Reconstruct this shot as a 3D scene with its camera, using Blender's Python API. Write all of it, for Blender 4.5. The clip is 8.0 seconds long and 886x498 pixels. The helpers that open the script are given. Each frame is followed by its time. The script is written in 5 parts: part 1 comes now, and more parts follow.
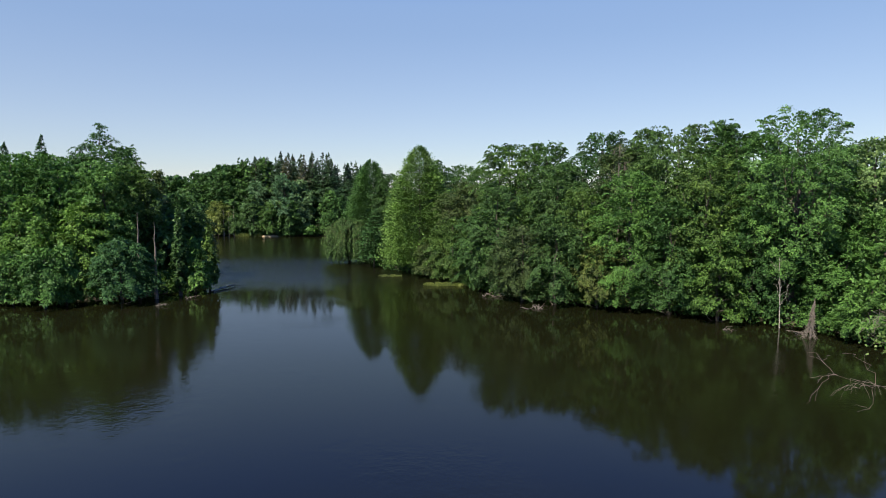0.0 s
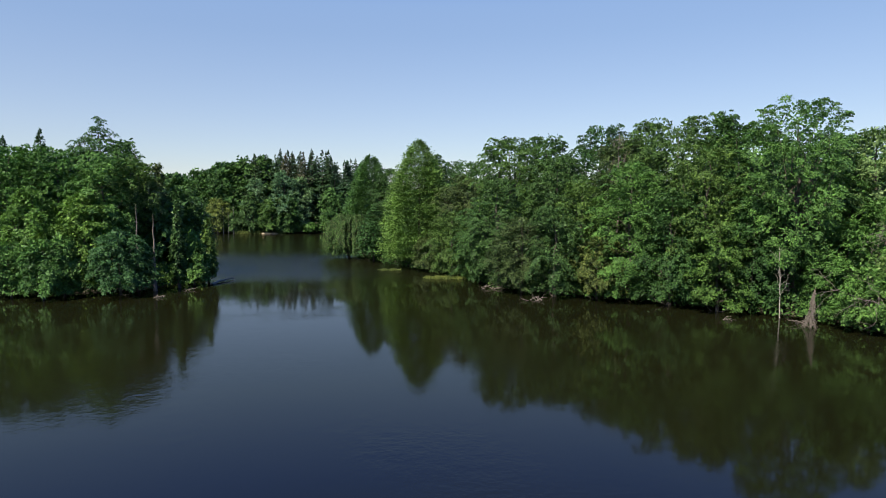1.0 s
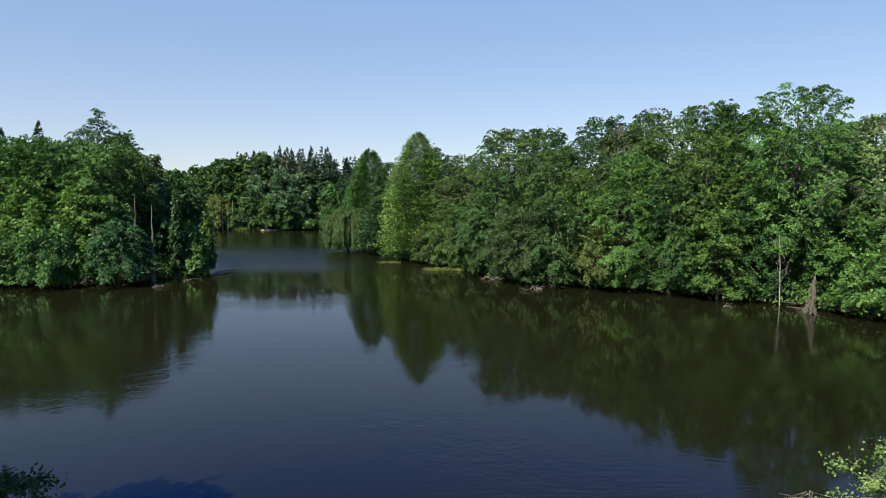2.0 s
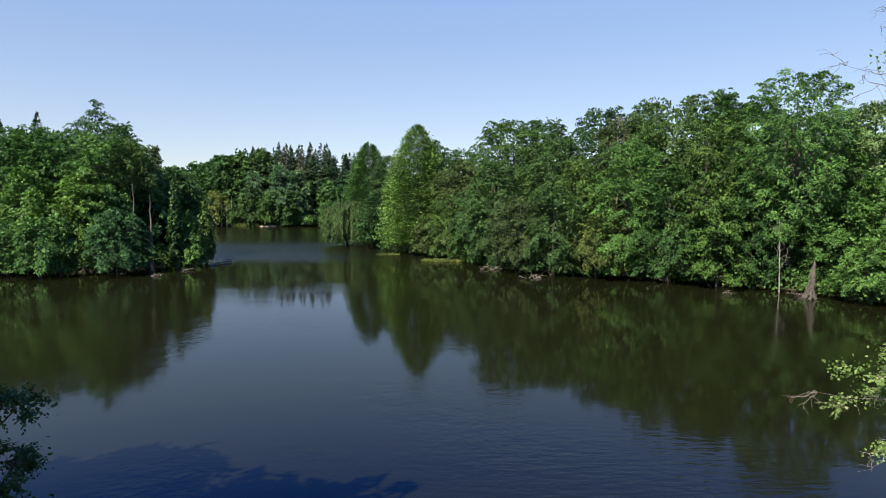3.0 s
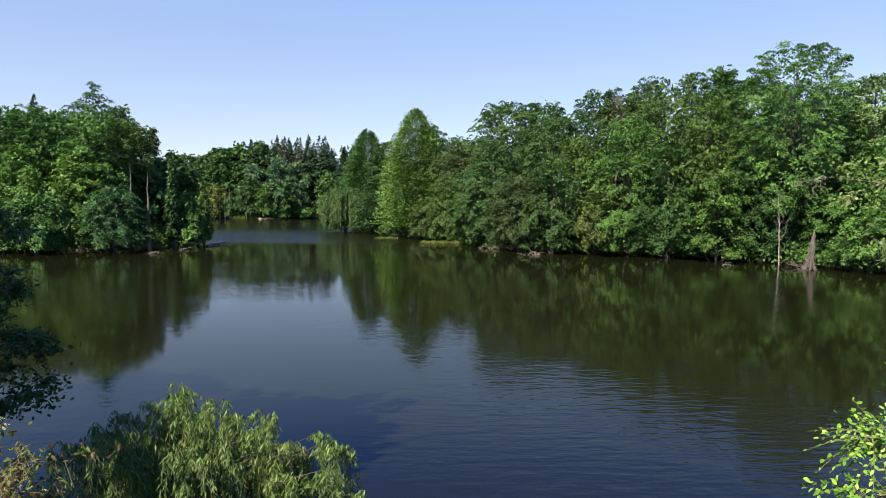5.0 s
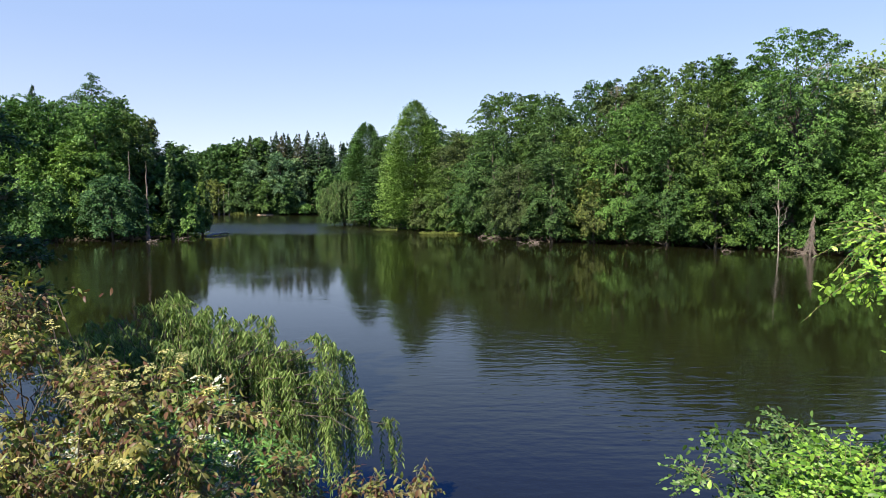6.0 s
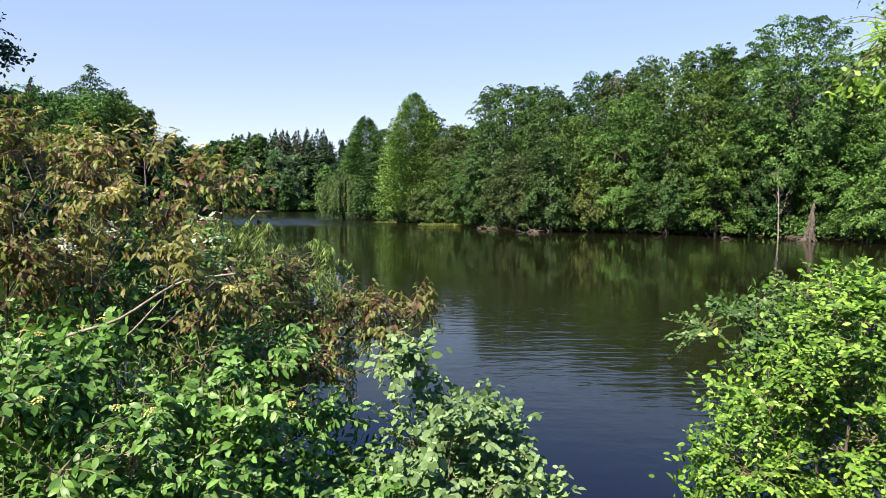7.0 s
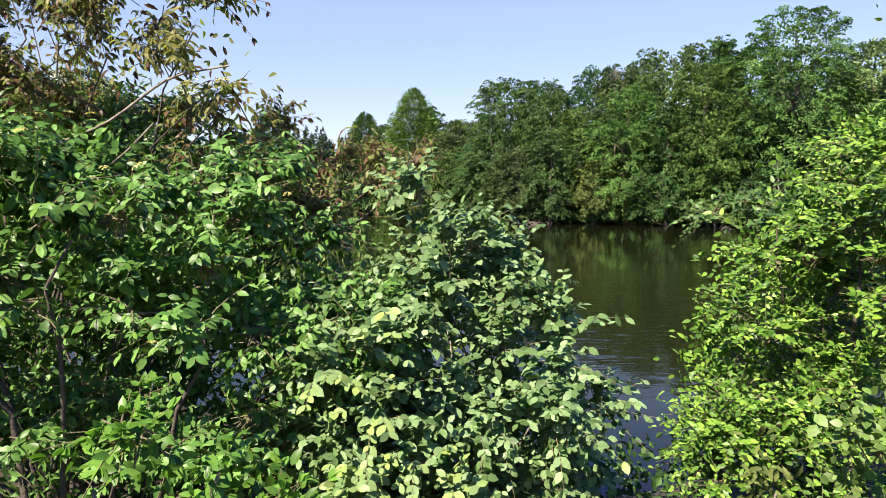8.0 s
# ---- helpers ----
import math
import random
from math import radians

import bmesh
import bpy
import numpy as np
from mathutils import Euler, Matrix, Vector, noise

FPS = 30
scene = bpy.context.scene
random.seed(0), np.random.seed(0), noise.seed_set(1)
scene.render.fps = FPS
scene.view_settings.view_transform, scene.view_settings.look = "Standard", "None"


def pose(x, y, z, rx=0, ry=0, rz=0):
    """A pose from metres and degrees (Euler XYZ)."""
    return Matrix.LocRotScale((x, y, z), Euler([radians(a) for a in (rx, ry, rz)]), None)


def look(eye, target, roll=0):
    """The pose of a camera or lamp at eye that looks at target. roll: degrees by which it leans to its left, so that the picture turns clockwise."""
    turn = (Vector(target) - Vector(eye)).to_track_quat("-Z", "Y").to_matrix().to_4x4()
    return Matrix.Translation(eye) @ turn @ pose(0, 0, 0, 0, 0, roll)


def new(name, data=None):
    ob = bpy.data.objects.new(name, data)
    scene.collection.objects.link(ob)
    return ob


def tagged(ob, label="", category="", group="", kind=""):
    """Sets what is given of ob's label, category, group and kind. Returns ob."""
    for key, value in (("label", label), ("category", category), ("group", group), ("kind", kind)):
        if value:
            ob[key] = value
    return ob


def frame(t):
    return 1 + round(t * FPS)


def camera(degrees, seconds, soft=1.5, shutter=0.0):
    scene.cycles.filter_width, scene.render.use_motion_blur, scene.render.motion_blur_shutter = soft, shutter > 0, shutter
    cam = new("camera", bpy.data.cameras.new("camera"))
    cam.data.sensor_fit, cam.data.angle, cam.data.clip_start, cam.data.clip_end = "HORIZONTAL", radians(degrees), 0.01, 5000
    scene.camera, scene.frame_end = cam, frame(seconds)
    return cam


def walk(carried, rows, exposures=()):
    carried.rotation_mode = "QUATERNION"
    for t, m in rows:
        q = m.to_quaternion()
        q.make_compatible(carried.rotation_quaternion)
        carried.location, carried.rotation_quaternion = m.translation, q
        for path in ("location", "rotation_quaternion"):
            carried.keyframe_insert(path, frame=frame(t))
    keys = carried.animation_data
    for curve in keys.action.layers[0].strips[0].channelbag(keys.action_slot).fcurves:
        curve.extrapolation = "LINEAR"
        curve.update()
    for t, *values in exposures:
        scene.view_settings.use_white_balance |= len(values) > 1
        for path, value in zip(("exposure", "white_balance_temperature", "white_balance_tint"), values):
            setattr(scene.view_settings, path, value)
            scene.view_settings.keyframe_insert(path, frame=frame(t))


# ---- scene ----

cam = camera(70.0, 8.0, soft=0.65)
# seconds, eye, then yaw, pitch and roll in degrees: a slow vertical descent
PATH = [
    (0.0, 0.000, 0.000, 13.279, 0.00, -4.75, 0.10),
    (0.5, 0.041, 0.047, 12.772, 0.00, -4.72, 0.09),
    (1.0, 0.076, 0.086, 12.169, -0.01, -4.70, 0.09),
    (1.5, 0.104, 0.118, 11.508, -0.02, -4.67, 0.08),
    (3.0, 0.156, 0.181, 9.391, -0.10, -4.59, 0.08),
    (3.5, 0.164, 0.194, 8.673, -0.13, -4.56, 0.08),
    (4.0, 0.169, 0.204, 7.953, -0.16, -4.54, 0.08),
    (4.5, 0.171, 0.212, 7.230, -0.19, -4.51, 0.08),
    (6.0, 0.166, 0.232, 5.065, -0.30, -4.43, 0.08),
    (6.5, 0.162, 0.241, 4.371, -0.33, -4.40, 0.09),
    (7.0, 0.159, 0.252, 3.723, -0.37, -4.38, 0.09),
    (7.5, 0.156, 0.265, 3.155, -0.40, -4.35, 0.10),
    (8.0, 0.154, 0.283, 2.714, -0.42, -4.32, 0.10),
]
walk(cam, [(t, pose(x, y, z, 0, 0, yaw) @ pose(0, 0, 0, 90 + pitch) @ pose(0, 0, 0, 0, 0, roll)) for t, x, y, z, yaw, pitch, roll in PATH],
     [(0.0, 0.7, 6500, 10), (1.5, 0.76, 6500, 10), (3.5, 0.96, 6600, 12), (4.5, 1.04, 6650, 13), (6.5, 1.25, 6850, 16), (8.0, 1.33, 6950, 18)])

# ---------------------------------------------------------------- light
SUN_ELEVATION, SUN_TRAVEL = radians(49), Vector((0.64, 0.768))
sun_dir = Vector((SUN_TRAVEL.x, SUN_TRAVEL.y, -math.tan(SUN_ELEVATION) * SUN_TRAVEL.length)).normalized()
sun = new("sun", bpy.data.lights.new("sun", "SUN"))
sun.data.energy, sun.data.angle, sun.data.color = 5.0, radians(0.53), (1.0, 0.94, 0.82)
sun.matrix_world = look((0, 0, 60), Vector((0, 0, 60)) + sun_dir)
world = bpy.data.worlds.new("world")
scene.world = world
world.use_nodes = True
nt = world.node_tree
sky = nt.nodes.new("ShaderNodeTexSky")
sky.sky_type, sky.sun_disc = "NISHITA", False
sky.sun_elevation, sky.sun_rotation = SUN_ELEVATION, math.atan2(-SUN_TRAVEL.x, -SUN_TRAVEL.y)
sky.air_density, sky.dust_density, sky.ozone_density = 1.0, 0.1, 4.0
haze = nt.nodes.new("ShaderNodeMix")
haze.data_type = "RGBA"
rise = nt.nodes.new("ShaderNodeSeparateXYZ")
heading = nt.nodes.new("ShaderNodeTexCoord")
nt.links.new(heading.outputs["Generated"], rise.inputs[0])
veil = nt.nodes.new("ShaderNodeValToRGB")
for at, colour in ((0.1, (0.41, 0.435, 0.575, 1)), (0.28, (0.28, 0.40, 0.65, 1)), (0.42, (0.02, 0.155, 0.74, 1))):
    stop = veil.color_ramp.elements.new(at)
    stop.color = colour
veil.color_ramp.elements[0].color, veil.color_ramp.elements[-1].color = (0.44, 0.45, 0.54, 1), (0.012, 0.06, 0.26, 1)
nt.links.new(rise.outputs["Z"], veil.inputs[0])
thick = nt.nodes.new("ShaderNodeMapRange")
for socket, value in (("From Min", 0.24), ("From Max", 0.4), ("To Min", 0.42), ("To Max", 0.8)):
    thick.inputs[socket].default_value = value
nt.links.new(rise.outputs["Z"], thick.inputs["Value"])
nt.links.new(thick.outputs[0], haze.inputs[0])
strong = nt.nodes.new("ShaderNodeVectorMath")
strong.operation = "SCALE"
strong.inputs["Scale"].default_value = 10.0
nt.links.new(veil.outputs[0], strong.inputs[0])
nt.links.new(strong.outputs[0], haze.inputs[7])
nt.links.new(sky.outputs[0], haze.inputs[6])
nt.links.new(haze.outputs[2], nt.nodes["Background"].inputs[0])
nt.nodes["Background"].inputs[1].default_value = 0.08


# ---------------------------------------------------------------- materials
def material(name):
    m = bpy.data.materials.new(name)
    m.use_nodes = True
    tree = m.node_tree
    return m, tree, tree.nodes["Principled BSDF"], tree.nodes["Material Output"]


def noise_node(tree, scale, detail=4.0, rough=0.6, coords="Object"):
    co = tree.nodes.new("ShaderNodeTexCoord")
    n = tree.nodes.new("ShaderNodeTexNoise")
    n.inputs["Scale"].default_value, n.inputs["Detail"].default_value, n.inputs["Roughness"].default_value = scale, detail, rough
    tree.links.new(co.outputs[coords], n.inputs["Vector"])
    return n


def ramp_node(tree, source, stops):
    r = tree.nodes.new("ShaderNodeValToRGB")
    while len(r.color_ramp.elements) < len(stops):
        r.color_ramp.elements.new(0.5)
    for e, (at, colour) in zip(r.color_ramp.elements, stops):
        e.position, e.color = at, (*colour, 1)
    tree.links.new(source, r.inputs[0])
    return r


def mixed(tree, a, b, factor, kind="MIX"):
    m = tree.nodes.new("ShaderNodeMix")
    m.data_type, m.blend_type = "RGBA", kind
    for socket, value in ((m.inputs[0], factor), (m.inputs[6], a), (m.inputs[7], b)):
        if hasattr(value, "node"):
            tree.links.new(value, socket)
        else:
            socket.default_value = value if isinstance(value, float) else (*value, 1)
    return m.outputs[2]


def leaf_material(name, stops, through_part=0.13, gloss=0.5, patch=0.33, vein=False, cool=(1.16, 1.05, 1.8)):
    """Leaves: each leaf takes its own tone, each plant a slightly different one."""
    m, tree, bsdf, out = material(name)
    cool = (1.14, 1.0, 1.34) if vein else cool
    geo = tree.nodes.new("ShaderNodeNewGeometry")
    spread = [0.7 + 0.62 * k / (len(stops) - 1) for k in range(len(stops))]
    col = ramp_node(tree, geo.outputs["Random Per Island"], [(at, (colour[0] * g * cool[0], colour[1] * g * cool[1], colour[2] * g * cool[2])) for (at, colour), g in zip(stops, spread)]).outputs[0]
    big = noise_node(tree, 0.35, 2.0)
    tone = ramp_node(tree, big.outputs[0], [(0.3, (1 - patch, 1 - patch, 1 - patch)), (0.7, (1 + patch, 1 + patch * 0.8, 1 + patch * 0.4))]).outputs[0]
    col = mixed(tree, col, tone, 1.0, "MULTIPLY")
    info = tree.nodes.new("ShaderNodeObjectInfo")
    own = ramp_node(tree, info.outputs["Random"], [(0.0, (0.66, 0.74, 0.8)), (0.5, (0.97, 0.97, 1)), (1.0, (1.3, 1.16, 0.9))]).outputs[0]
    col = mixed(tree, col, own, 1.0, "MULTIPLY")
    if vein:
        fine = noise_node(tree, 55.0, 3.0)
        col = mixed(tree, col, ramp_node(tree, fine.outputs[0], [(0.3, (0.8, 0.8, 0.8)), (0.7, (1.15, 1.15, 1.1))]).outputs[0], 1.0, "MULTIPLY")
    tree.links.new(col, bsdf.inputs["Base Color"])
    bsdf.inputs["Roughness"].default_value = gloss
    bsdf.inputs["Specular IOR Level"].default_value = 0.22 if vein else 0.15
    tr = tree.nodes.new("ShaderNodeBsdfTranslucent")
    tree.links.new(mixed(tree, col, (1.0, 1.25, 0.5), 1.0, "MULTIPLY"), tr.inputs[0])
    mix = tree.nodes.new("ShaderNodeMixShader")
    mix.inputs[0].default_value = through_part
    tree.links.new(bsdf.outputs[0], mix.inputs[1])
    tree.links.new(tr.outputs[0], mix.inputs[2])
    tree.links.new(mix.outputs[0], out.inputs[0])
    return m


def rough_material(name, stops, scale, bump=0.4, roughness=0.85, fine=6.0, stretch=(1, 1, 1)):
    m, tree, bsdf, out = material(name)
    n = noise_node(tree, scale, 6.0, 0.65)
    mapping = tree.nodes.new("ShaderNodeMapping")
    mapping.inputs["Scale"].default_value = stretch
    co = tree.nodes.new("ShaderNodeTexCoord")
    tree.links.new(co.outputs["Object"], mapping.inputs[0])
    tree.links.new(mapping.outputs[0], n.inputs["Vector"])
    col = ramp_node(tree, n.outputs[0], stops).outputs[0]
    f = noise_node(tree, scale * fine, 4.0)
    col = mixed(tree, col, ramp_node(tree, f.outputs[0], [(0.3, (0.7, 0.7, 0.7)), (0.7, (1.2, 1.2, 1.2))]).outputs[0], 1.0, "MULTIPLY")
    tree.links.new(col, bsdf.inputs["Base Color"])
    bsdf.inputs["Roughness"].default_value = roughness
    b = tree.nodes.new("ShaderNodeBump")
    b.inputs["Strength"].default_value, b.inputs["Distance"].default_value = bump, 0.05
    tree.links.new(f.outputs[0], b.inputs["Height"])
    tree.links.new(b.outputs[0], bsdf.inputs["Normal"])
    return m


def water_material():
    """Still murky lake water: a thin brown scatter below a clear surface with patches of ripples and blue-tinted
    reflections.
    """
    m, tree, bsdf, out = material("lake_water")
    silt = noise_node(tree, 0.05, 3.0)
    tree.links.new(ramp_node(tree, silt.outputs[0], [(0.35, (0.0070, 0.0074, 0.0028)), (0.65, (0.0086, 0.0090, 0.0034))]).outputs[0], bsdf.inputs["Base Color"])
    bsdf.inputs["Roughness"].default_value = 0.035
    bsdf.inputs["IOR"].default_value = 1.26
    # reflections are coloured blue here, standing in for a deeper blue sky
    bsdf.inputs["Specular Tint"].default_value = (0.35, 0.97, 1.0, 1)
    waves = noise_node(tree, 3.2, 3.0, 0.55)
    swell = noise_node(tree, 0.9, 2.0, 0.5)
    where = noise_node(tree, 0.06, 2.0)
    mask = ramp_node(tree, where.outputs[0], [(0.45, (0.035, 0.035, 0.035)), (0.66, (0.8, 0.8, 0.8))])
    split = tree.nodes.new("ShaderNodeSeparateXYZ")
    place = tree.nodes.new("ShaderNodeTexCoord")
    tree.links.new(place.outputs["Object"], split.inputs[0])
    near_far = tree.nodes.new("ShaderNodeMath")
    near_far.operation = "MULTIPLY"
    near_far.inputs[1].default_value = 0.004
    tree.links.new(split.outputs["Y"], near_far.inputs[0])
    breeze = ramp_node(tree, near_far.outputs[0], [(0.345, (0, 0, 0)), (0.40, (1, 1, 1)), (0.50, (1, 1, 1)), (0.58, (0.4, 0.4, 0.4))])
    wind = tree.nodes.new("ShaderNodeMath")
    wind.operation = "MULTIPLY"
    wind.inputs[1].default_value = 2.6
    tree.links.new(breeze.outputs[0], wind.inputs[0])
    rough = tree.nodes.new("ShaderNodeMapRange")
    rough.inputs["To Min"].default_value, rough.inputs["To Max"].default_value = 0.06, 0.22
    tree.links.new(breeze.outputs[0], rough.inputs["Value"])
    tree.links.new(rough.outputs[0], bsdf.inputs["Roughness"])
    most = tree.nodes.new("ShaderNodeMath")
    most.operation = "MAXIMUM"
    tree.links.new(mask.outputs[0], most.inputs[0])
    tree.links.new(wind.outputs[0], most.inputs[1])
    both = tree.nodes.new("ShaderNodeMath")
    both.operation = "MULTIPLY_ADD"
    tree.links.new(swell.outputs[0], both.inputs[0])
    both.inputs[1].default_value = 1.6
    tree.links.new(waves.outputs[0], both.inputs[2])
    # a spreading train of small waves on the near water
    centre = tree.nodes.new("ShaderNodeVectorMath")
    centre.operation = "DISTANCE"
    centre.inputs[1].default_value = (6.5, 18.0, 0)
    tree.links.new(place.outputs["Object"], centre.inputs[0])
    reach = tree.nodes.new("ShaderNodeMapRange")
    reach.interpolation_type = "SMOOTHSTEP"
    for socket, value in (("From Min", 3.0), ("From Max", 11.0), ("To Min", 0.5), ("To Max", 0.0)):
        reach.inputs[socket].default_value = value
    tree.links.new(centre.outputs["Value"], reach.inputs["Value"])
    turned = tree.nodes.new("ShaderNodeMapping")
    turned.inputs["Rotation"].default_value, turned.inputs["Scale"].default_value = (0, 0, radians(-18)), (0.55, 2.1, 1)
    tree.links.new(place.outputs["Object"], turned.inputs[0])
    train = tree.nodes.new("ShaderNodeTexNoise")
    train.inputs["Scale"].default_value, train.inputs["Detail"].default_value = 1.5, 2.0
    tree.links.new(turned.outputs[0], train.inputs["Vector"])
    wake = tree.nodes.new("ShaderNodeBump")
    wake.inputs["Distance"].default_value = 0.03
    tree.links.new(reach.outputs[0], wake.inputs["Strength"])
    tree.links.new(train.outputs["Fac"], wake.inputs["Height"])
    b = tree.nodes.new("ShaderNodeBump")
    b.inputs["Distance"].default_value = 0.017
    tree.links.new(most.outputs[0], b.inputs["Strength"])
    tree.links.new(both.outputs[0], b.inputs["Height"])
    tree.links.new(wake.outputs[0], b.inputs["Normal"])
    tree.links.new(b.outputs[0], bsdf.inputs["Normal"])
    return m


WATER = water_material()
SOIL = rough_material("bank_soil", [(0.3, (0.03, 0.024, 0.014)), (0.52, (0.055, 0.042, 0.024)), (0.66, (0.035, 0.06, 0.016))], 1.2)
SAND = rough_material("sand", [(0.3, (0.3, 0.22, 0.13)), (0.7, (0.42, 0.32, 0.2))], 2.0)
BARK = rough_material("bark", [(0.3, (0.05, 0.04, 0.03)), (0.7, (0.13, 0.105, 0.08))], 3.0, stretch=(3, 3, 0.5))
PALE_BARK = rough_material("pale_bark", [(0.3, (0.16, 0.13, 0.10)), (0.7, (0.38, 0.33, 0.27))], 4.0, stretch=(2, 2, 0.6))
BIRCH_BARK = rough_material("birch_bark", [(0.35, (0.06, 0.05, 0.045)), (0.5, (0.3, 0.27, 0.23)), (0.8, (0.45, 0.42, 0.37))], 3.0, stretch=(0.6, 0.6, 2.5))
DEAD_WOOD = rough_material("dead_wood", [(0.3, (0.09, 0.072, 0.056)), (0.7, (0.23, 0.19, 0.155))], 5.0, stretch=(3, 3, 0.4))
OAK_LEAF = leaf_material("oak_leaf", [(0.0, (0.024, 0.070, 0.010)), (0.5, (0.039, 0.101, 0.015)), (1.0, (0.066, 0.144, 0.022))])
BEECH_LEAF = leaf_material("beech_leaf", [(0.0, (0.027, 0.073, 0.012)), (0.5, (0.046, 0.105, 0.017)), (1.0, (0.071, 0.142, 0.024))])
MID_LEAF = leaf_material("mid_green_leaf", [(0.0, (0.044, 0.118, 0.016)), (0.5, (0.067, 0.164, 0.022)), (1.0, (0.103, 0.217, 0.030))])
LIGHT_LEAF = leaf_material("light_leaf", [(0.0, (0.045, 0.118, 0.014)), (0.5, (0.065, 0.161, 0.020)), (1.0, (0.094, 0.202, 0.027))])
DULL_LEAF = leaf_material("dull_leaf", [(0.0, (0.032, 0.062, 0.018)), (0.5, (0.054, 0.091, 0.027)), (1.0, (0.083, 0.122, 0.038))], cool=(1.25, 1.12, 1.15))
BLUE_LEAF = leaf_material("grey_green_leaf", [(0.0, (0.046, 0.104, 0.038)), (0.5, (0.076, 0.159, 0.060)), (1.0, (0.135, 0.233, 0.094))], cool=(1.12, 1.05, 1.25))
REDWOOD_LEAF = leaf_material("feathery_needle", [(0.0, (0.070, 0.158, 0.025)), (0.5, (0.083, 0.180, 0.029)), (1.0, (0.094, 0.196, 0.033))], patch=0.4)
SPRUCE_NEEDLE = leaf_material("spruce_needle", [(0.0, (0.018, 0.044, 0.018)), (0.5, (0.027, 0.065, 0.025)), (1.0, (0.048, 0.088, 0.036))], 0.1, cool=(1.1, 1.1, 1.3))
BROWN_NEEDLE = leaf_material("browning_needle", [(0.0, (0.035, 0.045, 0.020)), (0.5, (0.058, 0.065, 0.028)), (1.0, (0.088, 0.084, 0.039))], 0.1, cool=(1.1, 1.1, 1.3))
HEMLOCK_NEEDLE = leaf_material("dark_needle", [(0.0, (0.022, 0.063, 0.017)), (0.5, (0.037, 0.094, 0.026)), (1.0, (0.055, 0.124, 0.036))], 0.15, cool=(1.1, 1.1, 1.3))
YELLOW_LEAF = leaf_material("yellowish_leaf", [(0.0, (0.120, 0.166, 0.030)), (0.5, (0.180, 0.233, 0.044)), (1.0, (0.256, 0.300, 0.074))], cool=(1.0, 0.95, 1.1))
WILLOW_LEAF = leaf_material("willow_leaf", [(0.0, (0.077, 0.137, 0.028)), (0.5, (0.130, 0.211, 0.045)), (1.0, (0.198, 0.277, 0.076))], 0.35, cool=(1.5, 1.38, 1.7))
RED_LEAF = leaf_material("copper_leaf", [(0.0, (0.12, 0.03, 0.015)), (1.0, (0.25, 0.07, 0.03))], cool=(1, 1, 1))
ELDER_LEAF = leaf_material("wilting_leaf", [(0.0, (0.120, 0.060, 0.036)), (0.3, (0.198, 0.134, 0.055)), (0.52, (0.210, 0.228, 0.061)), (1.0, (0.150, 0.240, 0.046))], 0.5, 0.4, 0.2, True)
HORNBEAM_LEAF = leaf_material("hornbeam_leaf", [(0.0, (0.030, 0.092, 0.020)), (0.5, (0.048, 0.125, 0.029)), (1.0, (0.072, 0.166, 0.046))], 0.22, 0.4, 0.15, True)
DOGWOOD_LEAF = leaf_material("dogwood_leaf", [(0.0, (0.057, 0.166, 0.023)), (0.5, (0.086, 0.226, 0.032)), (1.0, (0.128, 0.283, 0.053))], 0.22, 0.4, 0.15, True)
GREY_LEAF = leaf_material("downy_leaf", [(0.0, (0.115, 0.232, 0.050)), (0.5, (0.168, 0.301, 0.076)), (1.0, (0.244, 0.387, 0.124))], 0.22, 0.45, 0.15, True)
ELM_LEAF = leaf_material("elm_leaf", [(0.0, (0.068, 0.192, 0.020)), (0.5, (0.116, 0.281, 0.026)), (1.0, (0.216, 0.404, 0.045))], 0.22, 0.4, 0.15, True)
BIG_LEAF = leaf_material("broad_leaf", [(0.0, (0.067, 0.159, 0.030)), (1.0, (0.104, 0.214, 0.050))], 0.3, 0.4, 0.1, True)
BRAMBLE_LEAF = leaf_material("bramble_leaf", [(0.0, (0.057, 0.175, 0.018)), (1.0, (0.117, 0.280, 0.035))], 0.35, 0.35, 0.15, True)
GRASS_LEAF = leaf_material("shore_grass", [(0.0, (0.07, 0.12, 0.02)), (1.0, (0.14, 0.18, 0.05))], cool=(1.1, 1.05, 1.2))
BIRCH_LEAF = leaf_material("birch_leaf", [(0.0, (0.087, 0.166, 0.047)), (0.5, (0.126, 0.221, 0.070)), (1.0, (0.184, 0.276, 0.126))], 0.35, cool=(1.1, 1.05, 0.9))
CREAM = leaf_material("cream_flower", [(0.0, (0.30, 0.32, 0.09)), (1.0, (0.52, 0.5, 0.22))], 0.2, cool=(1, 1, 1))
WHITE_FLOWER = leaf_material("white_flower", [(0.0, (0.6, 0.62, 0.5)), (1.0, (0.8, 0.8, 0.7))], 0.2, cool=(1, 1, 0.9))
TWIG = rough_material("green_twig", [(0.3, (0.10, 0.085, 0.04)), (0.7, (0.22, 0.2, 0.10))], 8.0)


# ---------------------------------------------------------------- mesh helpers
def unit(v):
    return v / np.maximum(np.linalg.norm(v, axis=-1, keepdims=True), 1e-9)


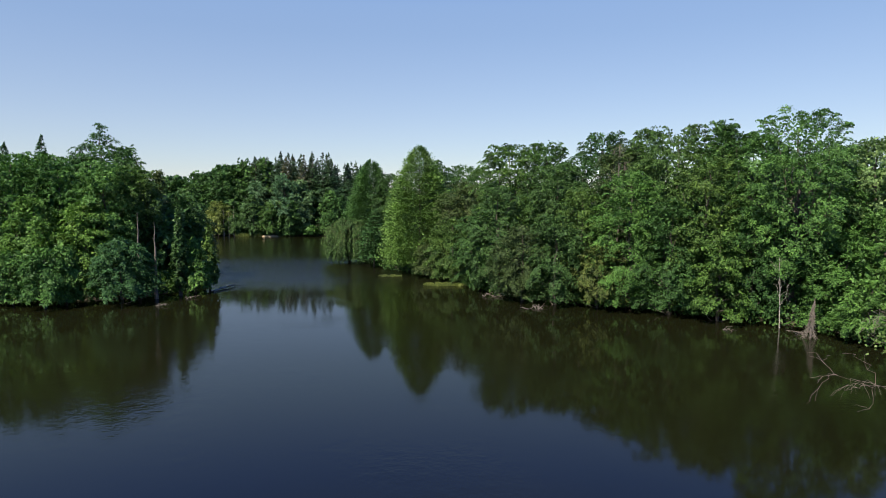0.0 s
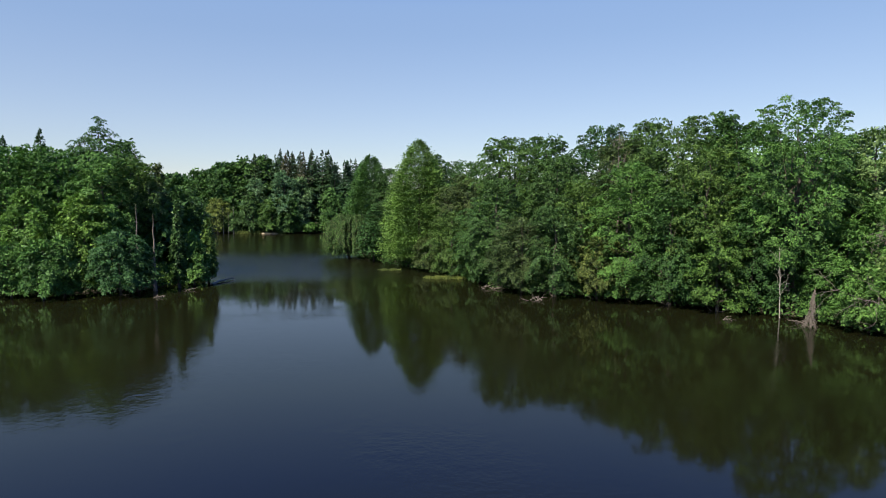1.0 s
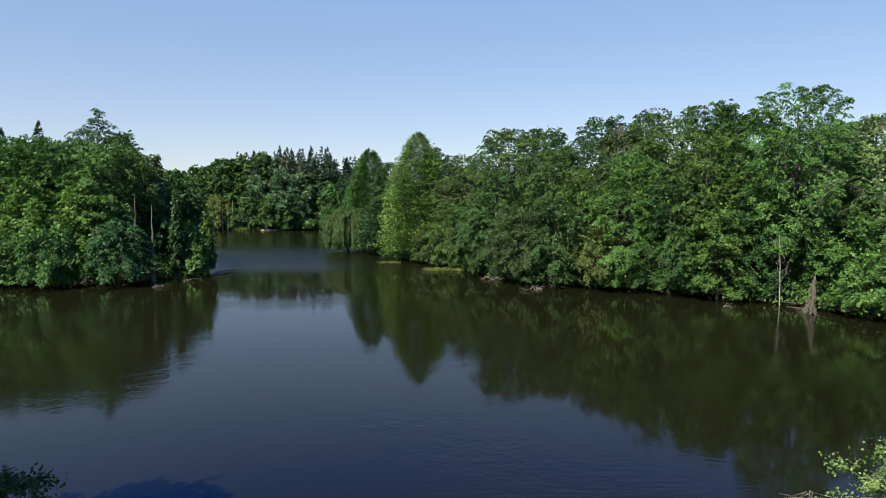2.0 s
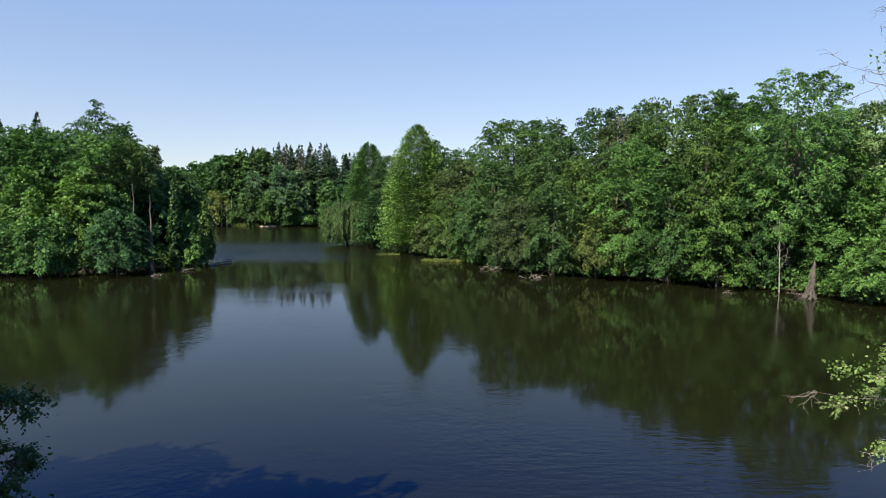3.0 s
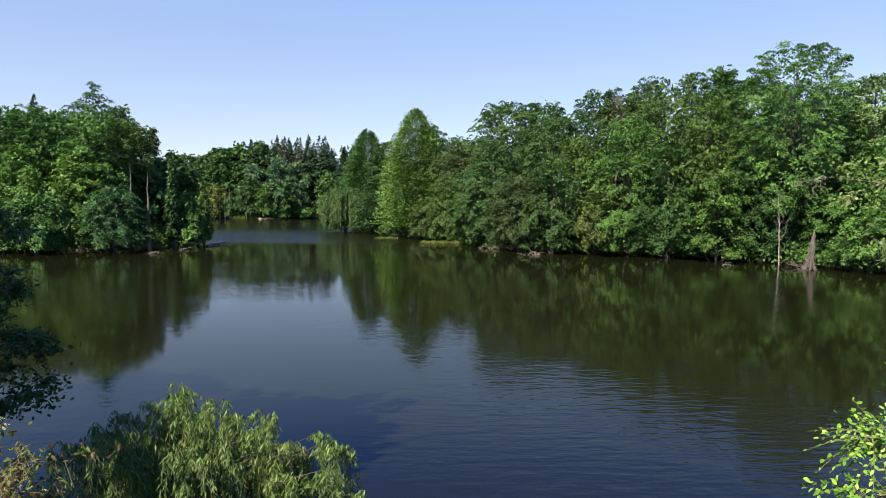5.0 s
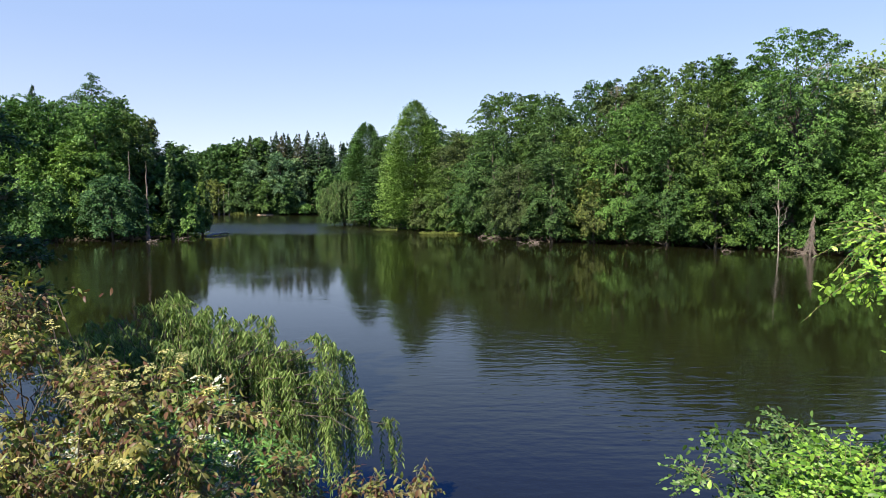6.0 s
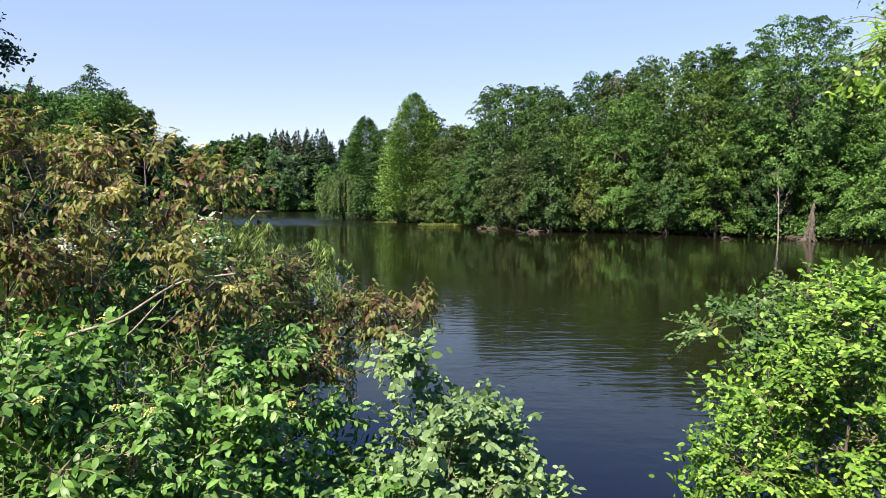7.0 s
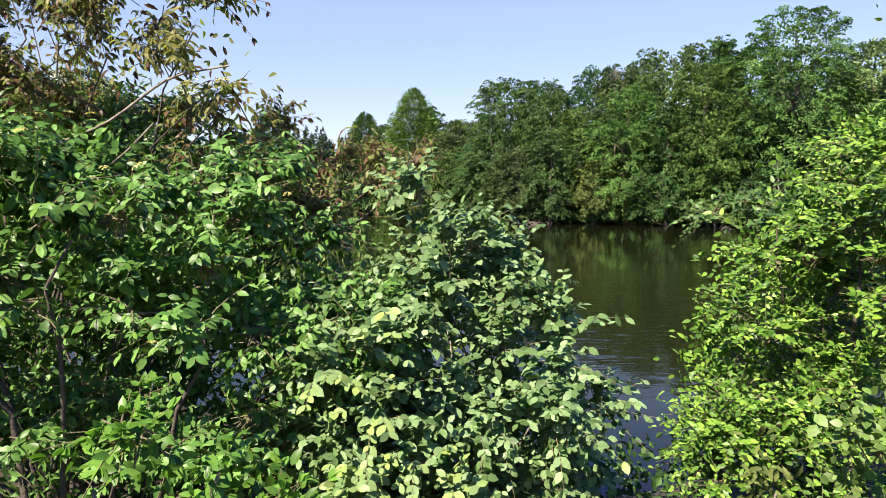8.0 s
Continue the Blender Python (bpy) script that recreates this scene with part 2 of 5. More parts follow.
def mesh_of(name, verts, faces, mat, smooth=False):
    """A mesh from arrays: verts (n, 3) and faces (m, 3 or 4)."""
    me = bpy.data.meshes.new(name)
    verts, faces = np.asarray(verts, np.float32), np.asarray(faces, np.int32)
    k = faces.shape[1]
    me.vertices.add(len(verts))
    me.vertices.foreach_set("co", verts.ravel())
    me.loops.add(faces.size)
    me.loops.foreach_set("vertex_index", faces.ravel())
    me.polygons.add(len(faces))
    me.polygons.foreach_set("loop_start", np.arange(0, faces.size, k, dtype=np.int32))
    me.polygons.foreach_set("use_smooth", np.full(len(faces), smooth))
    me.materials.append(mat)
    me.update(calc_edges=True)
    me.validate()
    return me


def piece(name, verts, faces, mat, parent, label="", smooth=False, kind=""):
    ob = new(name, mesh_of(name, verts, faces, mat, smooth))
    ob.parent = parent
    return tagged(ob, label=label, kind=kind)


def thing(name, place, label, category, group="", kind=""):
    ob = new(name)
    ob.location = place
    ob.empty_display_size = 0.2
    return tagged(ob, label, category, group, kind)


def tubes(paths, sides=6):
    """Tapered tubes along paths: each path is (points (p, 3), radii (p,))."""
    verts, faces, base = [], [], 0
    ring = np.linspace(0, 2 * np.pi, sides, endpoint=False)
    for points, radii in paths:
        points = np.asarray(points, float)
        along = unit(np.gradient(points, axis=0))
        side = np.cross(along, [0.31, 0.17, 0.05] if abs(along[0, 2]) > 0.8 else [0, 0, 1.0])
        side = unit(side)
        over = np.cross(along, side)
        radii = np.asarray(radii, float)[:, None, None]
        rings = points[:, None] + radii * (np.cos(ring)[None, :, None] * side[:, None] + np.sin(ring)[None, :, None] * over[:, None])
        verts.append(rings.reshape(-1, 3))
        n = len(points)
        i = np.arange(n - 1)[:, None] * sides
        j = np.arange(sides)[None]
        k = (j + 1) % sides
        faces.append((base + np.stack([i + j, i + k, i + sides + k, i + sides + j], -1)).reshape(-1, 4))
        base += n * sides
    return np.concatenate(verts), np.concatenate(faces)


def limb(rng, start, end, r0, r1, n=7, sag=0.0, wobble=0.04):
    """A bent tapered limb from start to end."""
    start, end = np.asarray(start, float), np.asarray(end, float)
    u = np.linspace(0, 1, n)[:, None]
    length = np.linalg.norm(end - start)
    p = start + (end - start) * u
    p[:, 2] += (sag * length * np.sin(np.pi * u))[:, 0]
    p[1:-1] += rng.normal(0, wobble * length, (n - 2, 3)) * [1, 1, 0.5]
    return p, r0 + (r1 - r0) * u[:, 0] ** 0.8


def kites(centres, along, normal, length, width):
    """Small pointed leaf blades of one folded quad each."""
    along = unit(along)
    side = unit(np.cross(normal, along))
    up = np.cross(along, side)
    l, w = np.reshape(length, (-1, 1)), np.reshape(width, (-1, 1))
    v = np.stack([centres - along * l * 0.5, centres + side * w * 0.5 - along * l * 0.06 + up * w * 0.16,
                  centres + along * l * 0.5, centres - side * w * 0.5 - along * l * 0.06 + up * w * 0.16], 1)
    return v.reshape(-1, 3), np.arange(len(centres) * 4).reshape(-1, 4)


def tips(centres, along, normal, length, width):
    """Small pointed sprays of one triangle each, for far crowns."""
    along = unit(along)
    side = unit(np.cross(normal, along))
    l, w = np.reshape(length, (-1, 1)), np.reshape(width, (-1, 1))
    v = np.stack([centres - along * l * 0.4 + side * w * 0.5, centres + along * l * 0.6, centres - along * l * 0.4 - side * w * 0.5], 1)
    return v.reshape(-1, 3), np.arange(len(centres) * 3).reshape(-1, 3)


def random_dirs(rng, n):
    return unit(rng.normal(size=(n, 3)))


# ---------------------------------------------------------------- trees
PROFILES = {
    "round": lambda u: np.sin(np.pi * (0.12 + 0.80 * u)) ** 0.65,
    "skirt": lambda u: np.where(u < 0.3, 0.86 + 0.47 * u, np.sqrt(np.clip(1 - (np.maximum(u - 0.3, 0) / 0.74) ** 2.3, 0, 1))),
    "tall": lambda u: np.sin(np.pi * (0.25 + 0.73 * u)) ** 0.7,
    "dome": lambda u: np.sqrt(np.clip(1 - u ** 2.2, 0, 1)),
    "cone": lambda u: (0.9 + 0.1 * np.minimum(u / 0.1, 1)) * (1 - u ** 2.6),
    "column": lambda u: (1 - u ** 3) ** 0.8 * (0.7 + 0.3 * np.sin(np.pi * np.minimum(u * 1.4, 1))),
    "open": lambda u: np.sin(np.pi * (0.1 + 0.82 * u)) ** 0.5,
}


def crown_leaves(rng, h, r, low, profile, density, leaf, clump_size, gap=0.0, droop=0.0, inner=0.62, rise=1.0, deep=0.5):
    """Leaf blades on many flat, arching sprays that stand out over a crown from low to h, darker layers inside, and the sprays' roots."""
    prof = PROFILES[profile]
    area = 2 * np.pi * r * (h - low) * 0.8 + np.pi * r * r
    span = np.minimum(1.45 * clump_size, 0.7 * r)
    count = int(0.95 * density * area / (0.56 * span * span)) + 16
    u = rng.random(count * 8)
    u = np.sort(u[rng.random(len(u)) < prof(u) * 0.8 + 0.2][:count])
    count = len(u)
    a = rng.random(count) * 2 * np.pi
    lobes = 1 + 0.14 * np.sin(3 * a + rng.random() * 6 + 3 * u) + 0.11 * np.sin(5 * a - 8 * u + rng.random() * 6)
    length = span * (0.55 + 0.75 * rng.random(count))
    wide = length * (0.34 + 0.16 * rng.random(count))
    tip = r * prof(u) * lobes * (inner + (1.05 - inner) * np.sqrt(rng.random(count)))
    lift = np.radians((-20 + 68 * u ** 1.7) * rise + rng.normal(0, 14, count))
    radial = np.stack([np.cos(a), np.sin(a), 0 * a], 1)
    turn = a + rng.normal(0, 0.45, count)
    ahead = np.stack([np.cos(turn), np.sin(turn), 0 * a], 1)
    way = ahead * np.cos(lift)[:, None] + np.array([0, 0, 1.0]) * np.sin(lift)[:, None]
    side = unit(np.cross([0, 0, 1.0], ahead))
    face = unit(np.cross(way, side))
    top = radial * tip[:, None] + np.array([0, 0, 1.0]) * (low + (h - low) * u)[:, None]
    root = top - way * (length * 0.85)[:, None]
    keep = rng.random(count) > gap
    weight = np.where(keep, length * wide, 0)
    leaves = int(1.25 * weight.sum() / (0.36 * leaf * leaf))
    pick = rng.choice(count, leaves, p=weight / weight.sum())
    s, t = rng.random(leaves) ** 0.75, rng.random(leaves) * 2 - 1
    w = t * wide[pick] * np.sin(np.pi * (0.16 + 0.72 * s)) * (0.85 + 0.3 * np.sin(9 * s + 5 * a[pick]))
    long = length[pick]
    p = root[pick] + way[pick] * (s * long)[:, None] + side[pick] * w[:, None] + face[pick] * (rng.normal(0, 0.055, leaves) * long)[:, None]
    fall = (0.34 + 0.5 * droop) * long * s ** 2.4 + (0.28 + 0.4 * droop) * w * w / wide[pick]
    p[:, 2] += 0.1 * long * np.sin(np.pi * s) - fall
    n = face[pick] + way[pick] * (0.75 * s ** 2)[:, None] + side[pick] * (0.5 * t)[:, None] + random_dirs(rng, leaves) * 0.62
    along = way[pick] * 0.6 + side[pick] * (0.8 * t)[:, None] + random_dirs(rng, leaves) * 0.6 - [0, 0, 0.4 + droop]
    l = leaf * (0.6 + 0.8 * rng.random(leaves))
    if deep:
        fill = rng.integers(0, count, int(count * 26 * deep))
        depth = (0.4 + 0.4 * rng.random(len(fill)))[:, None]
        p = np.concatenate([p, top[fill] * (depth * [1, 1, 0] + [0, 0, 0.95]) + rng.normal(0, 0.22, (len(fill), 3)) * span])
        n = np.concatenate([n, random_dirs(rng, len(fill)) * 0.6 + radial[fill] + [0, 0, 0.3]])
        along = np.concatenate([along, random_dirs(rng, len(fill))])
        l = np.concatenate([l, np.full(len(fill), 2.0 * leaf)])
    p[:, 2] = np.clip(p[:, 2], 0.05 + 0.35 * rng.random(len(p)), h * 1.01)
    return p, unit(along), n, l, (root + (top - root) * 0.4)[keep]


def broad_tree(name, label, x, y, h, r, seed, leaf_mat, profile="round", low=0.4, density=1.0, leaf=0.225, clump=1.2,
               bark=BARK, trunk=None, gap=0.0, droop=0.0, ground=0.5, group="", width=0.72, limbs=14, inner=0.62, lean=(0, 0), pick_limbs=False, rise=1.0, deep=0.5):
    rng = np.random.default_rng(seed)
    root = thing(name, (x, y, ground), label, "tree", group)
    p, along, n, l, c = crown_leaves(rng, h - ground, r, low, profile, density, leaf, clump, gap, droop, inner, rise, deep)
    p[:, :2] += np.outer(p[:, 2] / h, lean)
    c[:, :2] += np.outer(c[:, 2] / h, lean)
    trunk = trunk or 0.016 * h + 0.05
    top = np.array([lean[0], lean[1], (h - ground) * 0.9])
    stem, radii = limb(rng, (0, 0, -0.6), top, trunk, trunk * 0.12, 9, 0, 0.012)
    piece("trunk", *tubes([(stem, radii)], 9), bark, root, smooth=True)
    paths = []
    for e in c[rng.choice(len(c), min(limbs, len(c)), replace=False)]:
        t = np.clip((e[2] * 0.72 + 0.4) / (h - ground), 0.06, 0.85)
        s = stem[min(int(t * 8), 7)]
        paths.append(limb(rng, s, e, trunk * 0.4 * (1.1 - t), trunk * 0.05, 6, -0.06, 0.05))
    if pick_limbs:
        for path in paths:
            piece("limb", *tubes([path], 6), bark, root, smooth=True)
    else:
        piece("branchwork", *tubes(paths, 5), bark, root, smooth=True, kind="stuff")
    v, f = tips(p, along, n, l, l * width)
    piece("crown", v, f, leaf_mat, root, kind="stuff")
    return root


def spruce_tree(name, label, x, y, h, r, seed, leaf_mat, low=1.0, whorls=22, per=9, leaf=0.5, sag=0.25, ground=0.5, group="", steps=9, power=0.85, bark=BARK, loose=0.2):
    """A conifer with whorls of sagging boughs."""
    rng = np.random.default_rng(seed)
    root = thing(name, (x, y, ground), label, "tree", group)
    hh = h - ground
    stem, radii = limb(rng, (0, 0, -0.6), (0, 0, hh * 0.99), 0.014 * h + 0.04, 0.015, 8, 0, 0.004)
    piece("trunk", *tubes([(stem, radii)], 8), bark, root, smooth=True)
    ps, al, ns, paths = [], [], [], []
    for w in range(whorls):
        u = (w + rng.random() * 0.7) / whorls
        z = low + (hh - low) * u
        reach = r * (1 - u) ** power * (0.8 + 0.35 * rng.random()) + 0.12
        for k in range(per):
            a = 2 * np.pi * (k + rng.random() * 0.8) / per + w * 1.3
            ln = reach * (1 - loose + 2 * loose * rng.random() - (0.5 if rng.random() < 0.08 else 0))
            s = np.linspace(0.12, 1, steps)
            d = np.array([np.cos(a), np.sin(a), 0])
            line = d * (s * ln)[:, None]
            line[:, 2] = z - sag * ln * s ** 1.5 + 0.12 * ln * np.clip(s - 0.7, 0, 1)
            if w % 2 == 0:
                paths.append((line[[0, steps // 2, -1]], (0.035, 0.02, 0.008)))
            side = np.array([-d[1], d[0], 0])
            for sgn in (-1, 1, 0):
                q = line + sgn * side * (ln * 0.26 * np.sin(np.pi * np.clip(s, 0.15, 0.93)))[:, None] + rng.normal(0, 0.06 * ln + 0.03, line.shape) * [1, 1, 0.6]
                ps.append(q)
                al.append(np.tile(d + sgn * side * 0.9 - [0, 0, 0.35], (steps, 1)) + rng.normal(0, 0.3, line.shape))
                ns.append(np.tile([0, 0, 1.0], (steps, 1)) + rng.normal(0, 0.45, line.shape))
    p, along, n = np.concatenate(ps), np.concatenate(al), np.concatenate(ns)
    l = leaf * (0.6 + 0.7 * rng.random(len(p))) * np.clip(1.1 - 0.4 * p[:, 2] / hh, 0.5, 1)
    piece("branchwork", *tubes(paths, 4), bark, root, kind="stuff")
    v, f = kites(p, unit(along), n, l, l * 0.5)
    piece("crown", v, f, leaf_mat, root, kind="stuff")
    return root


def needle_cone(name, label, x, y, h, r, seed, leaf_mat, low=1.5, blades=1500, leaf=1.0, ground=0.5, group="", rounded=False):
    """A dense narrow conifer: ragged sagging sprays over a cone, with a thin leader."""
    rng = np.random.default_rng(seed)
    root = thing(name, (x, y, ground), label, "tree", group)
    hh = h - ground
    stem, radii = limb(rng, (0, 0, -0.6), (0, 0, hh * (0.93 if rounded else 1)), 0.012 * h + 0.04, 0.03, 8, 0, 0.004)
    piece("trunk", *tubes([(stem, radii)], 7), BARK, root, smooth=True)
    bunch = 30 if rounded else 11
    count = blades // bunch
    ub = 1 - rng.random(count) ** 0.85 * 0.99
    ab = rng.random(count) * 2 * np.pi
    spread = (1 - ub ** 1.7) ** 0.62 if rounded else (1 - ub) ** 0.88
    reach = r * spread * (0.7 + 0.45 * rng.random(count)) + 0.12
    of = np.repeat(np.arange(count), bunch)
    blades = len(of)
    t = 0.35 + 0.67 * np.sqrt(rng.random(blades))
    u, a = ub[of], ab[of] + rng.normal(0, 0.1, blades)
    d = np.stack([np.cos(a), np.sin(a), 0 * a], 1)
    side = np.stack([-np.sin(a), np.cos(a), 0 * a], 1)
    w = rng.normal(0, 0.16, blades) * reach[of]
    p = d * (reach[of] * t)[:, None] + side * w[:, None]
    p[:, 2] = low + (hh - low) * u + (0.15 if rounded else -0.22) * reach[of] * t + rng.normal(0, 0.2 if rounded else 0.12, blades)
    along = d + side * (w / (reach[of] + 0.1))[:, None] * 2 + np.stack([0 * a, 0 * a, rng.normal(0.2 if rounded else -0.3, 0.3, blades)], 1) + rng.normal(0, 0.25, (blades, 3))
    n = d * 0.7 + [0, 0, 0.7] + rng.normal(0, 0.24, (blades, 3))
    l = leaf * (0.5 + 0.6 * rng.random(blades)) * np.clip((0.7 if rounded else 0.45) + 0.9 * (1 - u), 0.45, 1)
    v, f = tips(p, unit(along), n, l, l * (0.75 if rounded else 0.55))
    piece("crown", v, f, leaf_mat, root, kind="stuff")
    return root


def weeping_willow(label, x, y, domes, seed, strands=260, leaf=0.34, per=16, ground=0.4, narrow=0.3, tip=0.25, tress=9, thick=0.12, mat=WILLOW_LEAF, least=0.45, fluff=0.5):
    """Domes of arching limbs (x, y, top and radius, from the foot) with tresses of hanging strands of narrow leaves."""
    rng = np.random.default_rng(seed)
    root = thing("weeping_willow", (x, y, ground), label, "tree")
    domes = np.array(domes, float)
    domes[:, 2] -= ground
    stem, radii = limb(rng, (0, 0, -0.6), (domes[0, 0] * 0.6, domes[0, 1] * 0.6, domes[0, 2] * 0.7), thick, thick * 0.4, 7, 0, 0.03)
    piece("trunk", *tubes([(stem, radii)], 9), BARK, root, smooth=True)
    tops, size, paths = [], [], []
    share = domes[:, 3] ** 2 / (domes[:, 3] ** 2).sum()
    for k in range(max(16, strands // 10)):
        dx, dy, dz, dr = domes[rng.choice(len(domes), p=share)]
        a, q = rng.random() * 2 * np.pi, np.sqrt(rng.random())
        e = np.array([dx + dr * 0.86 * q * np.cos(a), dy + dr * 0.86 * q * np.sin(a), dz * (0.7 + 0.3 * np.sqrt(1 - 0.9 * q * q)) * (0.95 + 0.06 * rng.random())])
        p, rad = limb(rng, stem[4], e, thick * 0.2, thick * 0.03, 9, 0.1, 0.02)
        paths.append((p, rad))
        tops.append(p[5:])
        size.append(np.full(4, dr))
    piece("branchwork", *tubes(paths, 5), BARK, root, smooth=True, kind="stuff")
    tops, size = np.concatenate(tops), np.concatenate(size)
    middle = np.array([domes[:, 0] @ share, domes[:, 1] @ share, 0])
    ps, al, ns, stems = [], [], [], []
    u = np.linspace(0, 1, per)[:, None]
    for k in range(strands):
        if k % tress == 0:
            j = rng.integers(len(tops))
            knot, dr = tops[j] + rng.normal(0, 0.06, 3) * size[j] * [1, 1, 0.3], size[j]
            away = rng.normal(0, 0.35, 3) * [1, 1, 0]
            drop = least + (1 - least) * rng.random()
        s = knot + rng.normal(0, 0.065, 3) * dr * [1, 1, 0.4]
        out = unit(unit((s - middle) * [1, 1, 0]) * 0.8 + away + rng.normal(0, 0.3, 3) * [1, 1, 0])
        fall = max((s[2] - tip * rng.random() * 3) * drop * (0.75 + 0.3 * rng.random()), 0.4)
        line = s + out * ((0.2 + 0.22 * rng.random()) * dr * u ** 0.6) + np.array([0, 0, -1]) * fall * (u ** 1.6 - 0.13 * np.sin(np.pi * np.minimum(u * 2.2, 1)))
        line[:, 2] = np.maximum(line[:, 2], tip)
        line += np.cumsum(rng.normal(0, 0.009 * dr, line.shape), 0)
        step = max(per // 5, 1)
        stems.append((line[::step], np.full(len(line[::step]), thick * 0.02)))
        for rep in range(2):
            spread = unit(rng.normal(0, 1, line.shape) * [1, 1, 0.2])
            way = spread * fluff - [0, 0, 0.8]
            ps.append(line + unit(way) * leaf * 0.4)
            al.append(way + rng.normal(0, 0.15, line.shape))
            ns.append(spread * 0.3 + out * 0.6 + rng.normal(0, 0.5, line.shape) + [0, 0, 0.35])
    p, along, n = np.concatenate(ps), np.concatenate(al), np.concatenate(ns)
    l = leaf * (0.6 + 0.7 * rng.random(len(p)))
    v, f = kites(p, unit(along), n, l, l * narrow)
    piece("hanging_twig", *tubes(stems, 3), TWIG, root, kind="stuff")
    piece("crown", v, f, mat, root, kind="stuff")
    return root


# ---------------------------------------------------------------- ground and water
SHORE = [
    (-400, 30), (-60, 18), (-22, 13), (-10, 11.5), (-5, 9.6), (-2.6, 8.2), (-0.8, 6.0), (2.0, 5.9), (4.5, 7.4), (9, 9.5), (20, 12), (34, 22),
    (41, 38), (40, 53), (37, 62.5), (30, 69), (23, 74), (14.5, 78), (8.5, 84), (4, 95), (-3, 106), (-8, 112), (-14, 126), (-18, 139),
    (-28, 168), (-38, 209), (-58, 211), (-78, 211), (-110, 214), (-130, 180), (-95, 130), (-62, 108), (-44, 99), (-36.5, 92), (-36.5, 86), (-40, 80.5),
    (-47, 78), (-56, 78), (-90, 77), (-400, 80),
]


def shore_distance(px, py):
    """Metres from the shoreline: negative out on the lake."""
    pts = np.array(SHORE, float)
    nxt = np.roll(pts, -1, 0)
    best, inside = np.full(px.shape, 1e9), np.zeros(px.shape, bool)
    for (ax, ay), (bx, by) in zip(pts, nxt):
        dx, dy = bx - ax, by - ay
        t = np.clip(((px - ax) * dx + (py - ay) * dy) / (dx * dx + dy * dy), 0, 1)
        best = np.minimum(best, np.hypot(px - ax - t * dx, py - ay - t * dy))
        cross = ((ay > py) != (by > py)) & (px < (bx - ax) * (py - ay) / (by - ay + 1e-12) + ax)
        inside ^= cross
    return np.where(inside, -best, best)


def ground_height(px, py):
    d = shore_distance(px, py) - np.where(py > 40, 1.3, 0.0)
    wave = 0.12 * np.sin(px * 0.7 + 1) * np.sin(py * 0.6) + 0.05 * np.sin(px * 2.3) * np.cos(py * 2.1)
    return np.where(d < 0, np.maximum(d * 0.35, -1.6), 0.85 * (1 - np.exp(-np.maximum(d, 0) / 1.6))) + wave * np.clip(d / 3, 0, 1)


def build_ground():
    xs = np.unique(np.r_[np.linspace(-2500, -400, 12), np.linspace(-400, -100, 40), np.linspace(-100, -12, 50), np.linspace(-12, 12, 44), np.linspace(12, 60, 32), np.linspace(60, 300, 30), np.linspace(300, 2500, 12)])
    ys = np.unique(np.r_[np.linspace(-2500, -60, 14), np.linspace(-60, -2, 20), np.linspace(-2, 14, 42), np.linspace(14, 130, 60), np.linspace(130, 240, 30), np.linspace(240, 2500, 24)])
    gx, gy = np.meshgrid(xs, ys)
    gz = ground_height(gx, gy)
    n, m = len(xs), len(ys)
    i, j = np.meshgrid(np.arange(n - 1), np.arange(m - 1))
    q = (j * n + i).ravel()
    ob = new("ground", mesh_of("ground", np.stack([gx, gy, gz], -1).reshape(-1, 3), np.stack([q, q + 1, q + n + 1, q + n], 1), SOIL, True))
    tagged(ob, "dark earth banks round the lake", "ground", kind="structure")
    v = [(-2400, -2400, 0), (2400, -2400, 0), (2400, 2400, 0), (-2400, 2400, 0)]
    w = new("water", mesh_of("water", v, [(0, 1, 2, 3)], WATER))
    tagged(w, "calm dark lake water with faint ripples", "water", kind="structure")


build_ground()


def undergrowth(label, x0, x1, y0, y1, count, seed, leaf, mat, top=3.0, near=-1.6, far=11.0):
    """Low growth under the trees of a bank, from the waterline inland, as one mass of leaves."""
    rng = np.random.default_rng(seed)
    px, py = x0 + (x1 - x0) * rng.random(count * 9), y0 + (y1 - y0) * rng.random(count * 9)
    d = shore_distance(px, py)
    keep = (d > near) & (d < far)
    px, py, d = px[keep][:count], py[keep][:count], d[keep][:count]
    lump = 0.55 + 0.45 * np.sin(px * 0.9 + 2 * np.sin(py * 0.7)) * np.sin(py * 1.1 + 1)
    high = top * np.clip(0.28 + (d + 1.6) / 4.5, 0, 1) * (0.5 + 0.6 * lump)
    p = np.stack([px, py, 0.08 + high * np.sqrt(rng.random(len(px)))], 1)
    l = leaf * (0.6 + 0.8 * rng.random(len(px)))
    v, f = kites(p, random_dirs(rng, len(p)) - [0, 0, 0.3], random_dirs(rng, len(p)) + [0, -0.6, 0.6], l, l * 0.62)
    ob = new("undergrowth", mesh_of("undergrowth", v, f, mat))
    return tagged(ob, label, "undergrowth", kind="stuff")


undergrowth("dense green undergrowth along the lake bank", -22, 48, 48, 132, 26000, 11, 0.42, OAK_LEAF)
undergrowth("dense dark undergrowth on the wooded point", -95, -33, 74, 108, 18000, 12, 0.42, OAK_LEAF)
undergrowth("far green undergrowth on the shore", -115, -25, 135, 235, 12000, 13, 0.8, BEECH_LEAF, 4.0, -0.8)
undergrowth("low dark plants at the edge of the point", -95, -33, 74, 100, 9000, 15, 0.36, OAK_LEAF, 1.7, 0.2, 5.0)

